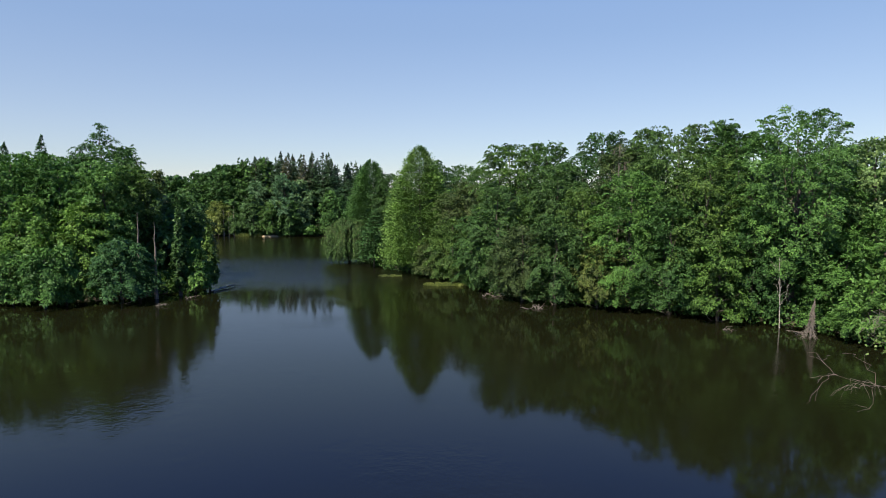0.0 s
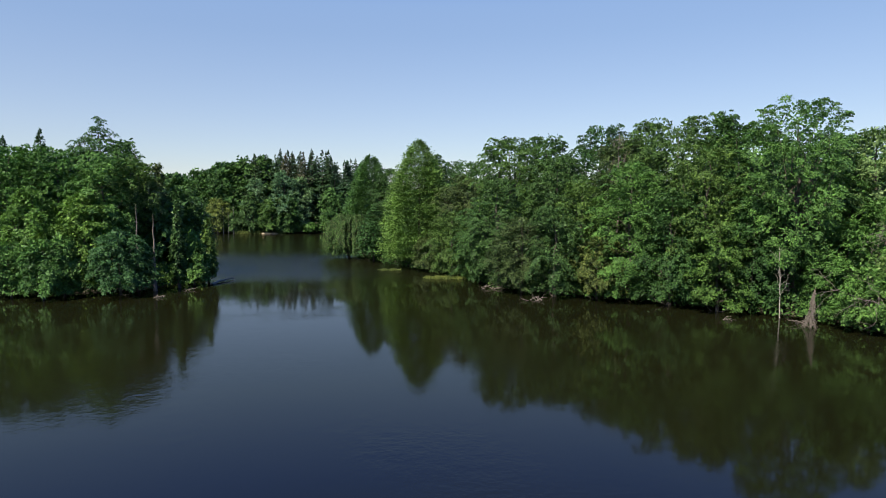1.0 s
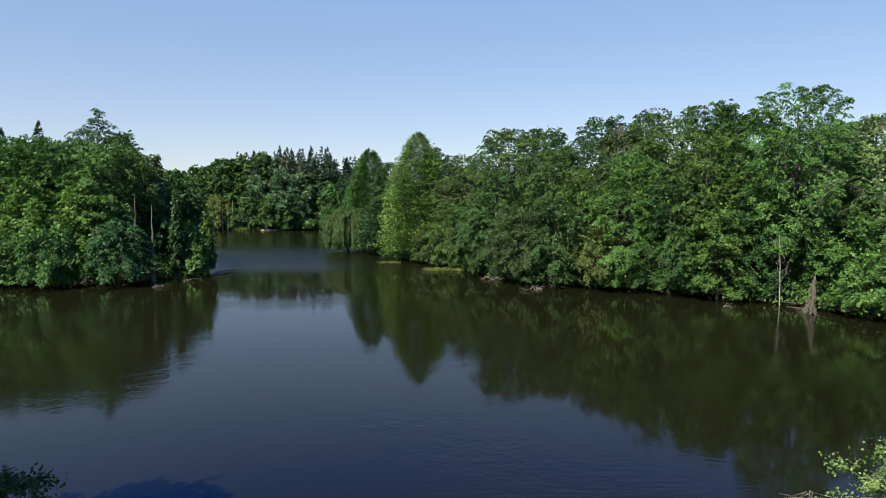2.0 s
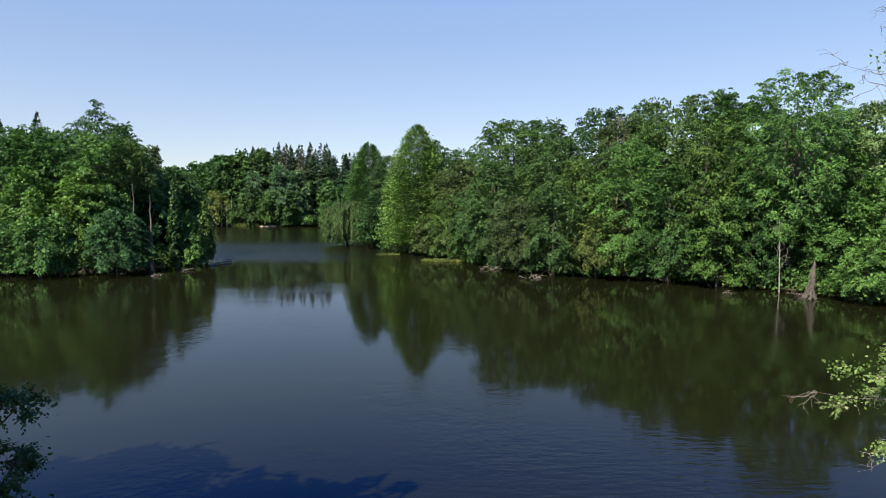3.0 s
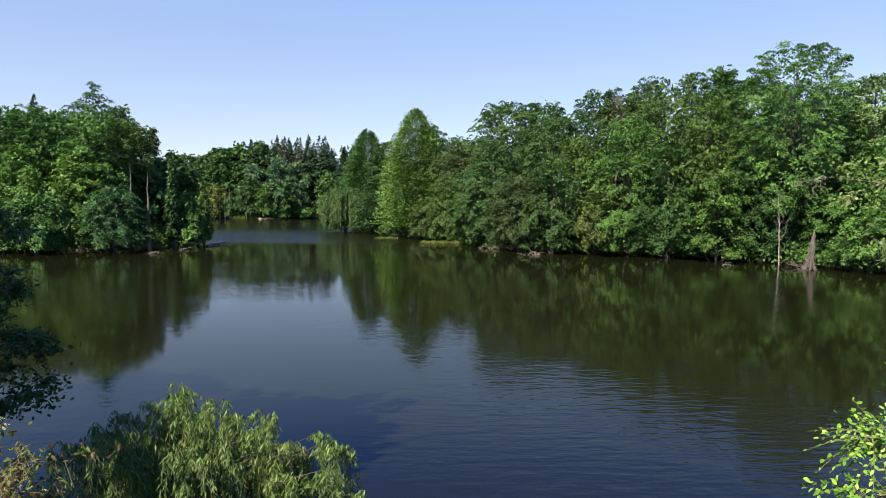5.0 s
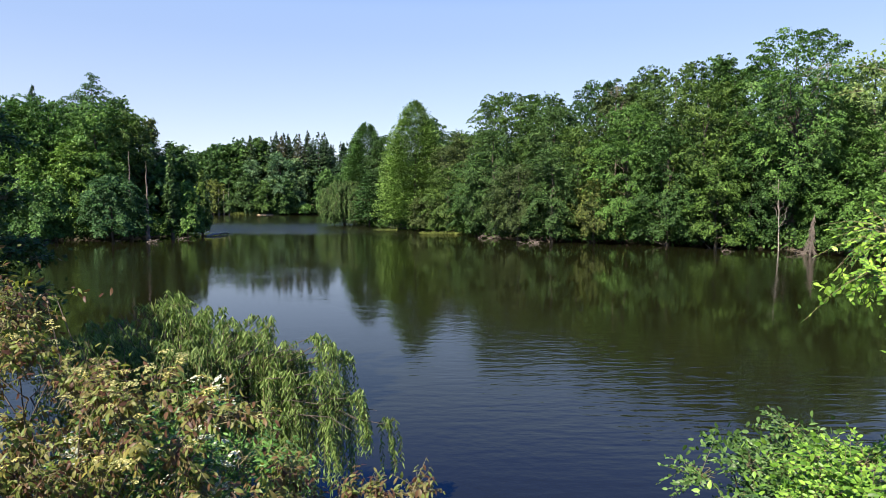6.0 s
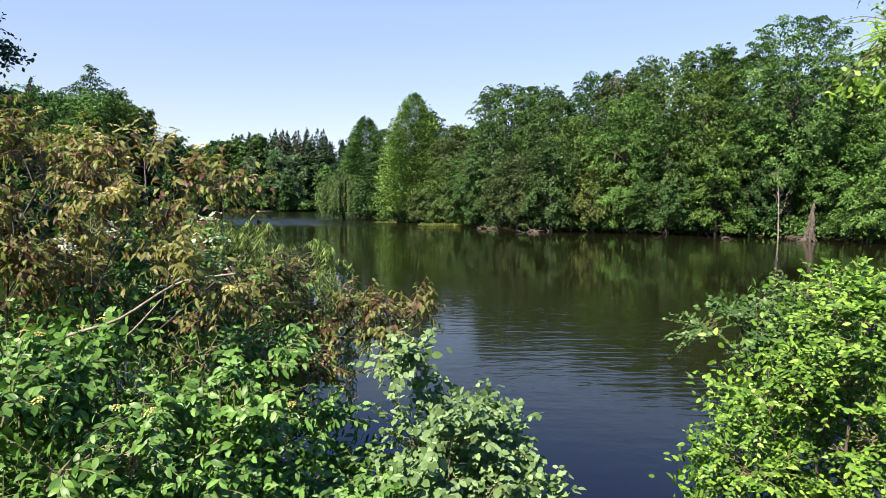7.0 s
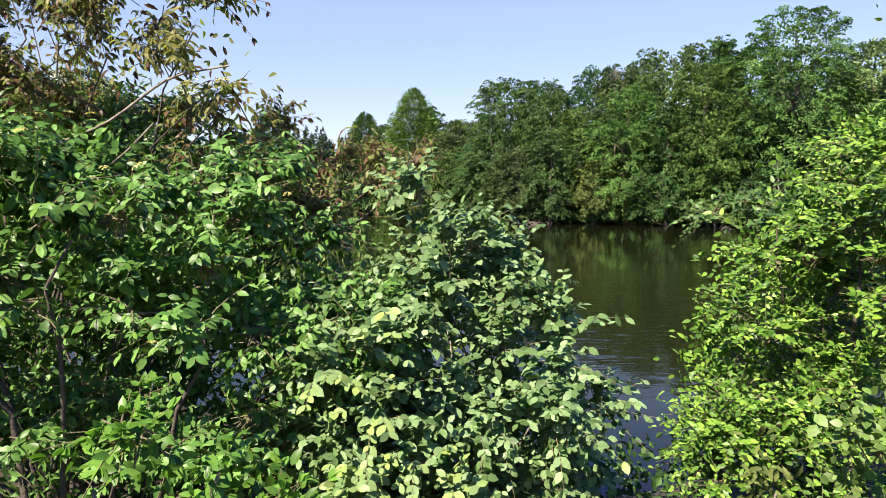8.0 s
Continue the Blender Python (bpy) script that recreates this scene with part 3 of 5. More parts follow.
# ---------------------------------------------------------------- the wood on the east bank
needle_cone("swamp_cypress", "bright green feathery conical conifer on the shore", -4.1, 109.7, 21.7, 6.5, 100, REDWOOD_LEAF, rounded=True, low=0.3, blades=52000, leaf=0.37)
needle_cone("swamp_cypress", "smaller bright green conical conifer by the lake", -14.7, 130, 20.5, 5.8, 101, REDWOOD_LEAF, rounded=True, low=0.3, blades=52000, leaf=0.37)
broad_tree("beech", "dark green broadleaf tree behind the conifers", -1.3, 117, 20.2, 5.2, 102, OAK_LEAF, profile="tall", low=7, leaf=0.215)
broad_tree("beech", "dull green broadleaf tree beside the conifer", -10.3, 126, 18.0, 4.5, 103, BEECH_LEAF, profile="tall", low=7, leaf=0.215)
broad_tree("beech", "distant broadleaf tree above the bank", 5.1, 140, 20.3, 7.8, 104, OAK_LEAF, low=7, leaf=0.215)
broad_tree("alder", "olive green alder on the shore slope", 3.5, 104, 16.1, 4.6, 105, DULL_LEAF, low=7, leaf=0.215)
broad_tree("oak", "dark green oak with a rounded top", 10.3, 99, 21.6, 6.0, 106, OAK_LEAF, low=7, leaf=0.215)
broad_tree("oak", "tall green oak behind the bank trees", 16.6, 103, 22.3, 5.5, 107, OAK_LEAF, low=7, leaf=0.215)
broad_tree("beech", "tall olive beech with upright twigs", 16.2, 90, 18.3, 5.5, 108, BEECH_LEAF, low=7, leaf=0.215)
broad_tree("beech", "tall green beech in the wood", 24.3, 97, 23.3, 5.9, 109, OAK_LEAF, low=7, leaf=0.215)
broad_tree("ash", "brownish half dead tree top among beeches", 24.5, 87, 21.2, 4.0, 110, DULL_LEAF, gap=0.25, low=7, leaf=0.215)
broad_tree("beech", "wide green beech crown of the wood", 30.5, 83, 23.0, 6.9, 111, BEECH_LEAF, low=7, leaf=0.215)
broad_tree("beech", "tall green beech at the wood edge", 29.2, 92, 23.1, 4.6, 112, OAK_LEAF, low=7, leaf=0.215)
broad_tree("larch", "dark green larch tip above the beeches", 34.8, 79, 22.9, 3.4, 113, HEMLOCK_NEEDLE, low=4, leaf=0.22, clump=0.9, density=1.2)
broad_tree("ash", "tall open ash with visible pale trunk", 36.6, 66, 22.5, 6.2, 114, MID_LEAF, profile="open", gap=0.22, clump=1.3, low=5, pick_limbs=True, density=1.35, deep=0.3, bark=BARK, limbs=40, leaf=0.19)
broad_tree("ash", "tall green ash at the wood edge", 46.2, 68, 19.8, 4.7, 115, BLUE_LEAF, low=7, leaf=0.215)
broad_tree("ash", "tall green ash at the wood edge", 52.8, 66, 19.6, 5.1, 116, MID_LEAF, low=7, leaf=0.215)
broad_tree("oak", "green oak deep in the wood", 39.0, 80, 21.7, 6.2, 117, OAK_LEAF, low=7, leaf=0.215)
broad_tree("oak", "green oak deep in the wood", 49.0, 80, 20.3, 6.2, 118, OAK_LEAF, low=7, leaf=0.215)
spruce_tree("hemlock", "dark green layered conifer at the waterline", -13.0, 119, 10.7, 3.8, 119, HEMLOCK_NEEDLE, whorls=20, per=12, leaf=0.55, sag=0.05, power=0.7)
broad_tree("alder", "low bright green bush at the waterline", -2.0, 103, 6.2, 3.0, 120, DULL_LEAF, profile="skirt", leaf=0.18)
broad_tree("alder", "olive green alder leaning over the water", 1.4, 97, 10.1, 3.8, 121, BEECH_LEAF, profile="skirt", leaf=0.18)
broad_tree("alder", "green alder leaning over the water", 5.3, 90, 11.9, 3.7, 122, OAK_LEAF, profile="skirt", leaf=0.18)
broad_tree("alder", "tall olive alder on the bank", 7.5, 87, 15.5, 3.9, 123, BEECH_LEAF, profile="skirt", leaf=0.18)
broad_tree("alder", "dull green alder leaning over the water", 10.1, 80, 9.9, 3.9, 124, DULL_LEAF, profile="skirt", leaf=0.18)
broad_tree("alder", "dark green alder leaning over the water", 13.8, 77, 11.4, 3.8, 125, BEECH_LEAF, profile="skirt", leaf=0.18)
broad_tree("beech", "olive green beech with drooping boughs", 17.6, 80, 14.6, 4.1, 126, BEECH_LEAF, profile="skirt", leaf=0.18)
broad_tree("alder", "olive alder hanging over the dark water", 18.5, 75, 7.8, 3.5, 127, DULL_LEAF, profile="skirt", leaf=0.18)
broad_tree("hornbeam", "large bright green hornbeam over the water", 22.3, 75.5, 16.5, 5.3, 128, LIGHT_LEAF, profile="skirt", leaf=0.18)
broad_tree("hornbeam", "dark green hornbeam over the water", 25.7, 71, 13.2, 4.2, 129, OAK_LEAF, profile="skirt", leaf=0.18)
broad_tree("beech", "large olive beech with layered boughs", 29.5, 71, 18.5, 4.9, 130, BEECH_LEAF, profile="skirt", leaf=0.18)
broad_tree("hornbeam", "green hornbeam with boughs at the water", 29.4, 67, 10.2, 3.6, 131, OAK_LEAF, profile="skirt", leaf=0.18)
broad_tree("maple", "green maple bush above the bank", 33.2, 67.5, 12.6, 3.3, 132, OAK_LEAF, profile="skirt", leaf=0.18)
broad_tree("maple", "fresh green maple sapling on the bank", 38.7, 66, 7.9, 2.7, 133, LIGHT_LEAF, profile="skirt", leaf=0.18)
broad_tree("maple", "bright green maple bush by the lake", 39.9, 62, 10.4, 3.8, 134, LIGHT_LEAF, profile="skirt", leaf=0.18)
broad_tree("maple", "bright green maple bush by the lake", 42.4, 60, 12.6, 3.6, 135, LIGHT_LEAF, profile="skirt", leaf=0.18)
broad_tree("maple", "fresh green bush hanging over the water", 38.6, 56.5, 6.1, 3.0, 136, LIGHT_LEAF, profile="skirt", leaf=0.18)
broad_tree("maple", "green bush hanging over the water", 42.5, 55, 9.3, 3.8, 137, OAK_LEAF, profile="skirt", leaf=0.18)
broad_tree("maple", "green maple before the tall ash", 36.3, 66, 11.9, 3.1, 138, OAK_LEAF, profile="skirt", leaf=0.18)

# ---------------------------------------------------------------- the wooded point in the west
broad_tree("oak", "broad green oak crown on the wooded point", -58.3, 86, 19.4, 5.4, 200, LIGHT_LEAF)
broad_tree("oak", "broad green oak crown on the wooded point", -53.3, 88, 19.4, 5.5, 201, LIGHT_LEAF)
broad_tree("oak", "dull green oak crown on the wooded point", -46.0, 86, 18.3, 5.0, 202, MID_LEAF)
broad_tree("oak", "dull green oak with a dark lower trunk", -44.1, 90, 17.9, 4.7, 203, BEECH_LEAF, low=7)
broad_tree("oak", "thin green tree top at the point end", -43.4, 96, 17.7, 1.9, 204, DULL_LEAF, gap=0.2)
broad_tree("oak", "green oak behind the point", -66.3, 88, 19.4, 5.9, 205, BEECH_LEAF)
broad_tree("oak", "dark green oak low on the point", -53.0, 82, 13.5, 4.4, 206, LIGHT_LEAF, profile="skirt")
broad_tree("oak", "dark green oak low on the point", -47.0, 83, 13.1, 4.4, 207, MID_LEAF, profile="skirt")
broad_tree("oak", "shaded green oak behind the dead trunks", -40.6, 98, 14.0, 3.9, 208, OAK_LEAF, profile="skirt")
broad_tree("ivy_tree", "ivy covered narrow trunk at the point end", -35.1, 84, 12.2, 1.2, 209, BEECH_LEAF, profile="column", clump=0.55)
broad_tree("ivy_tree", "ivy covered bushy tree at the waterline", -33.9, 86, 7.8, 2.3, 210, LIGHT_LEAF, profile="cone", clump=0.7, droop=0.6)
broad_tree("ivy_tree", "ivy covered leaning tree end of the point", -33.4, 90, 9.3, 1.4, 211, BEECH_LEAF, profile="column", clump=0.6, droop=0.5)
broad_tree("yew", "dark bluish green layered bush over the water", -39.9, 78, 8.3, 4.5, 212, HEMLOCK_NEEDLE, profile="dome", clump=0.95, rise=0.5, leaf=0.2, low=0.3)
broad_tree("willow_bush", "light green willow bush at the waterline", -47.0, 74, 7.2, 2.6, 213, LIGHT_LEAF, droop=0.6, profile="skirt")
broad_tree("willow_bush", "light green willow bush at the waterline", -45.7, 76, 7.7, 2.2, 214, LIGHT_LEAF, droop=0.6, profile="skirt")
broad_tree("maple", "grey green bush at the shaded waterline", -52.2, 76, 6.7, 3.1, 215, MID_LEAF, profile="skirt")
broad_tree("maple", "grey green bush at the shaded waterline", -58.8, 78, 7.6, 4.2, 216, OAK_LEAF, profile="skirt")
broad_tree("oak", "broad green oak at the back of the point", -61.6, 96, 19.8, 6.4, 217, MID_LEAF, low=8, leaf=0.3)
broad_tree("oak", "broad green oak at the back of the point", -55.9, 98, 19.6, 6.1, 218, OAK_LEAF, low=8, leaf=0.3)
broad_tree("oak", "broad green oak at the back of the point", -49.3, 97, 18.8, 5.2, 219, BEECH_LEAF, low=8, leaf=0.3)
broad_tree("oak", "shaded oak at the end of the point", -40.5, 101, 12.9, 4.1, 220, OAK_LEAF)

# ---------------------------------------------------------------- the far shore
broad_tree("oak", "far dark green broadleaf tree on the shore", -74.1, 219, 24.2, 8.8, 300, OAK_LEAF, leaf=0.58, clump=2.2, profile="skirt")
broad_tree("oak", "far dark green broadleaf tree on the shore", -84.0, 222, 21.8, 8.9, 301, OAK_LEAF, leaf=0.58, clump=2.2, profile="skirt")
broad_tree("oak", "far dark green broadleaf tree on the shore", -94.9, 228, 20.8, 8.1, 302, OAK_LEAF, leaf=0.58, clump=2.2, profile="skirt")
broad_tree("oak", "far dark green broadleaf tree on the shore", -104.6, 228, 19.4, 9.2, 303, BEECH_LEAF, leaf=0.58, clump=2.2, profile="skirt")
broad_tree("ash", "far grey green rounded tree on the shore", -52.6, 211, 20.6, 6.0, 304, BLUE_LEAF, leaf=0.42, clump=1.9)
broad_tree("ash", "far grey green rounded tree on the shore", -47.4, 213, 19.0, 4.6, 305, BLUE_LEAF, leaf=0.42, clump=1.9)
broad_tree("ash", "far pale green tree on the shore", -62.3, 212, 18.4, 4.9, 306, BLUE_LEAF, leaf=0.42, clump=1.9)
broad_tree("alder", "far dark green alder at the waterline", -56.2, 208.5, 12.0, 4.7, 307, OAK_LEAF, leaf=0.35, clump=1.5)
broad_tree("alder", "far dark green alder at the waterline", -50.6, 208.5, 12.9, 4.1, 308, OAK_LEAF, leaf=0.35, clump=1.5)
broad_tree("alder", "far olive alder at the waterline", -62.5, 208.5, 13.8, 3.7, 309, BEECH_LEAF, leaf=0.35, clump=1.5)
broad_tree("willow_bush", "far yellowish willow at the waterline", -74.4, 209.5, 11.8, 4.7, 310, YELLOW_LEAF, leaf=0.35, clump=1.3)
broad_tree("maple", "far green bush at the waterline", -44.0, 209, 3.6, 2.8, 311, LIGHT_LEAF, leaf=0.32, clump=1.0)
broad_tree("maple", "far green bush at the waterline", -69.0, 209.5, 7.3, 3.7, 312, BEECH_LEAF, leaf=0.32, clump=1.2)
broad_tree("copper_beech", "far small copper red tree under dark firs", -40.3, 216, 3.6, 1.9, 313, RED_LEAF, leaf=0.32, clump=0.9)
broad_tree("oak", "far dark green tree under the firs", -34.2, 208, 13.8, 4.1, 314, OAK_LEAF, leaf=0.42, clump=1.6)
broad_tree("oak", "far dark green broadleaf tree on the shore", -97.7, 226, 20.7, 6.9, 315, OAK_LEAF, leaf=0.58, clump=2.0, profile="skirt")
broad_tree("oak", "far dark green broadleaf tree on the shore", -87.8, 224, 19.1, 6.8, 316, OAK_LEAF, leaf=0.58, clump=2.0, profile="skirt")
broad_tree("oak", "far dark green broadleaf tree on the shore", -81.3, 221, 22.0, 5.9, 317, OAK_LEAF, leaf=0.58, clump=2.0, profile="skirt")
broad_tree("oak", "far dark green broadleaf tree on the shore", -75.0, 220, 24.9, 6.7, 318, OAK_LEAF, leaf=0.58, clump=2.0, profile="skirt")
broad_tree("oak", "far dark green broadleaf tree on the shore", -68.4, 219, 26.0, 6.6, 319, OAK_LEAF, leaf=0.58, clump=2.0, profile="skirt")
broad_tree("oak", "far dark green broadleaf tree on the shore", -62.4, 221, 26.5, 6.7, 320, OAK_LEAF, leaf=0.58, clump=2.0, profile="skirt")
broad_tree("oak", "far dark green broadleaf tree on the shore", -86.8, 219, 14.8, 6.6, 321, OAK_LEAF, leaf=0.58, clump=2.0, profile="skirt")
broad_tree("oak", "far dark green broadleaf tree on the shore", -75.1, 219, 16.8, 5.9, 322, OAK_LEAF, leaf=0.58, clump=2.0, profile="skirt")
broad_tree("oak", "far dark green broadleaf tree on the shore", -67.3, 219, 19.1, 5.1, 323, OAK_LEAF, leaf=0.58, clump=2.0, profile="skirt")
broad_tree("oak", "far dark green broadleaf tree on the shore", -94.6, 219, 13.9, 6.6, 324, OAK_LEAF, leaf=0.58, clump=2.0, profile="skirt")
broad_tree("oak", "far dark green broadleaf tree on the shore", -43.8, 219, 15.8, 5.1, 325, OAK_LEAF, leaf=0.58, clump=2.0, profile="skirt")
broad_tree("oak", "far dark green broadleaf tree on the shore", -37.8, 213, 14.8, 4.6, 326, OAK_LEAF, leaf=0.58, clump=2.0, profile="skirt")
broad_tree("oak", "far dark green broadleaf tree on the shore", -31.1, 219, 16.8, 5.5, 327, OAK_LEAF, leaf=0.58, clump=2.0, profile="skirt")
weeping_willow("far weeping willow over the lake edge", -18.6, 126, [(0, 0, 8.6, 4.3), (2.2, -1.5, 7.0, 2.6), (-2.0, -1.0, 6.6, 2.6)], 400, strands=1700, leaf=0.48, per=14, thick=0.3, mat=BEECH_LEAF, least=0.7, tip=0.1)
# pines above the point
broad_tree("pine", "tall dark pine above the wooded point", -54.3, 101, 24.6, 4.9, 411, HEMLOCK_NEEDLE, profile="cone", low=13, gap=0.3, clump=1.25, pick_limbs=True, deep=0.2, rise=0.35, leaf=0.22, density=0.75)
broad_tree("pine", "tall dark pine above the wooded point", -51.0, 102, 21.6, 3.6, 412, HEMLOCK_NEEDLE, profile="open", low=11, gap=0.15, clump=0.95, pick_limbs=True)
needle_cone("fir", "slim dark fir tip above the oaks", -63.5, 101, 22.8, 3.6, 413, HEMLOCK_NEEDLE, low=8, blades=5000, leaf=0.75)
needle_cone("fir", "slim dark fir tip above the oaks", -69.5, 101, 21.6, 3.8, 414, HEMLOCK_NEEDLE, low=8, blades=5000, leaf=0.75)
needle_cone("fir", "slim dark fir tip above the oaks", -58.5, 103, 20.8, 3.4, 415, HEMLOCK_NEEDLE, low=8, blades=5000, leaf=0.75)
# firs on the far shore
rng = np.random.default_rng(5)
for row, depth in enumerate((218, 223, 229)):
    for k in range(17):
        px = -68 + k * 2.6 + row * 1.1 + rng.normal(0, 0.9)
        hh = 26.8 + rng.normal(0, 0.9) - 0.14 * max(0, k - 7) ** 1.6 - (1.5 if k < 3 else 0)
        brown = rng.random() < 0.2
        needle_cone("spruce", "far browning spruce in a dark row" if brown else "far dark green spruce in a dense row", round(px, 1), depth + rng.normal(0, 1.2), hh + rng.normal(0, 1.2), 6.0 + 1.2 * rng.random(), 500 + row * 50 + k,
                    BROWN_NEEDLE if brown else SPRUCE_NEEDLE, blades=3900, leaf=1.15, group="firs on the far shore")
# woods that close the lake all round
for k in range(30):
    a = radians(196 + k * 5.1)
    d = 44 + 16 * rng.random()
    broad_tree("oak", "green oak in the wood behind the bank", round(d * math.cos(a) * 1.3, 1), round(d * math.sin(a), 1), 14 + 5 * rng.random(), 5 + rng.random() * 2, 700 + k, OAK_LEAF, leaf=0.85, clump=2.0)
for k in range(9):
    broad_tree("oak", "green oak in the wood on the east bank", round(52 + 6 * rng.random(), 1), 18 + k * 9, 16 + 4 * rng.random(), 6.0, 740 + k, OAK_LEAF, leaf=0.8, clump=2.0)
# trees on the near bank that throw their shade onto the water
broad_tree("oak", "tall dark oak on the near bank", -14.5, 8.5, 17.0, 4.6, 760, OAK_LEAF, leaf=0.45)
broad_tree("oak", "tall dark oak on the near bank", -13.6, 1.5, 18.0, 4.2, 762, OAK_LEAF, leaf=0.45)
broad_tree("oak", "tall dark oak on the near bank", -12.0, 8.2, 17.5, 3.8, 763, OAK_LEAF, leaf=0.45)
broad_tree("oak", "tall dark oak on the near bank", -18.5, 11.0, 16.5, 4.5, 764, OAK_LEAF, leaf=0.45)
for px, py, ph in ((36, 80, 13), (41, 76, 12), (47, 72, 12), (45, 82, 15), (31, 84, 13), (26, 90, 14), (18, 95, 14), (10, 104, 13), (2, 112, 12), (52, 64, 13), (50, 54, 12)):
    broad_tree("beech", "shaded green beech inside the bank wood", px, py, ph, 5.0, 780 + px, BEECH_LEAF, leaf=0.5, clump=1.6, density=0.8)
for px, py, ph in ((30, 104, 17), (22, 112, 16), (13, 120, 15), (4, 130, 15), (-6, 142, 14), (38, 96, 17), (46, 92, 17), (54, 86, 17), (60, 76, 16), (-4, 124, 13), (62, 66, 16), (-13, 150, 14),
                   (-60, 92, 13), (-72, 92, 13), (-50, 93, 12), (-84, 90, 14), (-96, 88, 14), (-42, 94, 11)):
    broad_tree("oak", "shaded green oak deep in the wood", px, py, ph, 6.5, 860 + px, OAK_LEAF, profile="skirt", leaf=0.7, clump=1.9)


# ---------------------------------------------------------------- shrubs on the near bank
def blade(width=0.55, fold=0.14, droop=0.16, teeth=0.0, fine=True):
    """One leaf, 1 long from its stalk along x: verts and triangles."""
    s = np.array([0, 0.22, 0.5, 0.78, 1.0] if fine else [0, 0.3, 0.68, 1.0])
    w = np.array([0, 0.36, 0.5, 0.34, 0] if fine else [0, 0.46, 0.42, 0]) * width
    z = -droop * s ** 2
    n = len(s)
    rib = np.stack([s, 0 * s, z], 1)
    left = np.stack([s[1:-1] - teeth, w[1:-1], z[1:-1] + fold * w[1:-1]], 1)
    v = np.concatenate([rib, left, left * [1, -1, 1]])
    f = []
    for a, flip in ((n, False), (2 * n - 2, True)):
        mine = [(0, 1, a), (n - 2, n - 1, a + n - 3)]
        for k in range(n - 3):
            mine += [(k + 1, k + 2, a + k + 1), (k + 1, a + k + 1, a + k)]
        f += [t[::-1] if flip else t for t in mine]
    return v, np.array(f)


def frames_of(axis, normal):
    x = unit(axis)
    y = unit(np.cross(normal, x))
    return x, y, np.cross(x, y)


def leaves_mesh(template, pos, axis, normal, size):
    tv, tf = template
    x, y, z = frames_of(axis, normal)
    v = pos[:, None] + size[:, None, None] * (tv[None, :, 0:1] * x[:, None] + tv[None, :, 1:2] * y[:, None] + tv[None, :, 2:3] * z[:, None])
    f = tf[None] + (np.arange(len(pos)) * len(tv))[:, None, None]
    return v.reshape(-1, 3), f.reshape(-1, 3)


def umbel_mesh(rng, name, mat, n=34, spread=0.5):
    """A flat-topped flower head, 1 across: many small florets on thin stalks."""
    a, q = rng.random(n) * 2 * np.pi, np.sqrt(rng.random(n)) * spread
    c = np.stack([q * np.cos(a), q * np.sin(a), 0.16 * (1 - (q / spread) ** 2) + rng.normal(0, 0.02, n)], 1)
    vs, fs = [], []
    for i, p in enumerate(c):
        t = rng.random(5) * 0.3 + np.arange(5) * 2 * np.pi / 5
        ring = p + np.stack([0.075 * np.cos(t), 0.075 * np.sin(t), rng.normal(0, 0.02, 5)], 1)
        vs.append(np.concatenate([[p + [0, 0, 0.03]], ring]))
        fs += [(i * 6, i * 6 + 1 + k, i * 6 + 1 + (k + 1) % 5) for k in range(5)]
    return mesh_of(name, np.concatenate(vs), fs, mat)


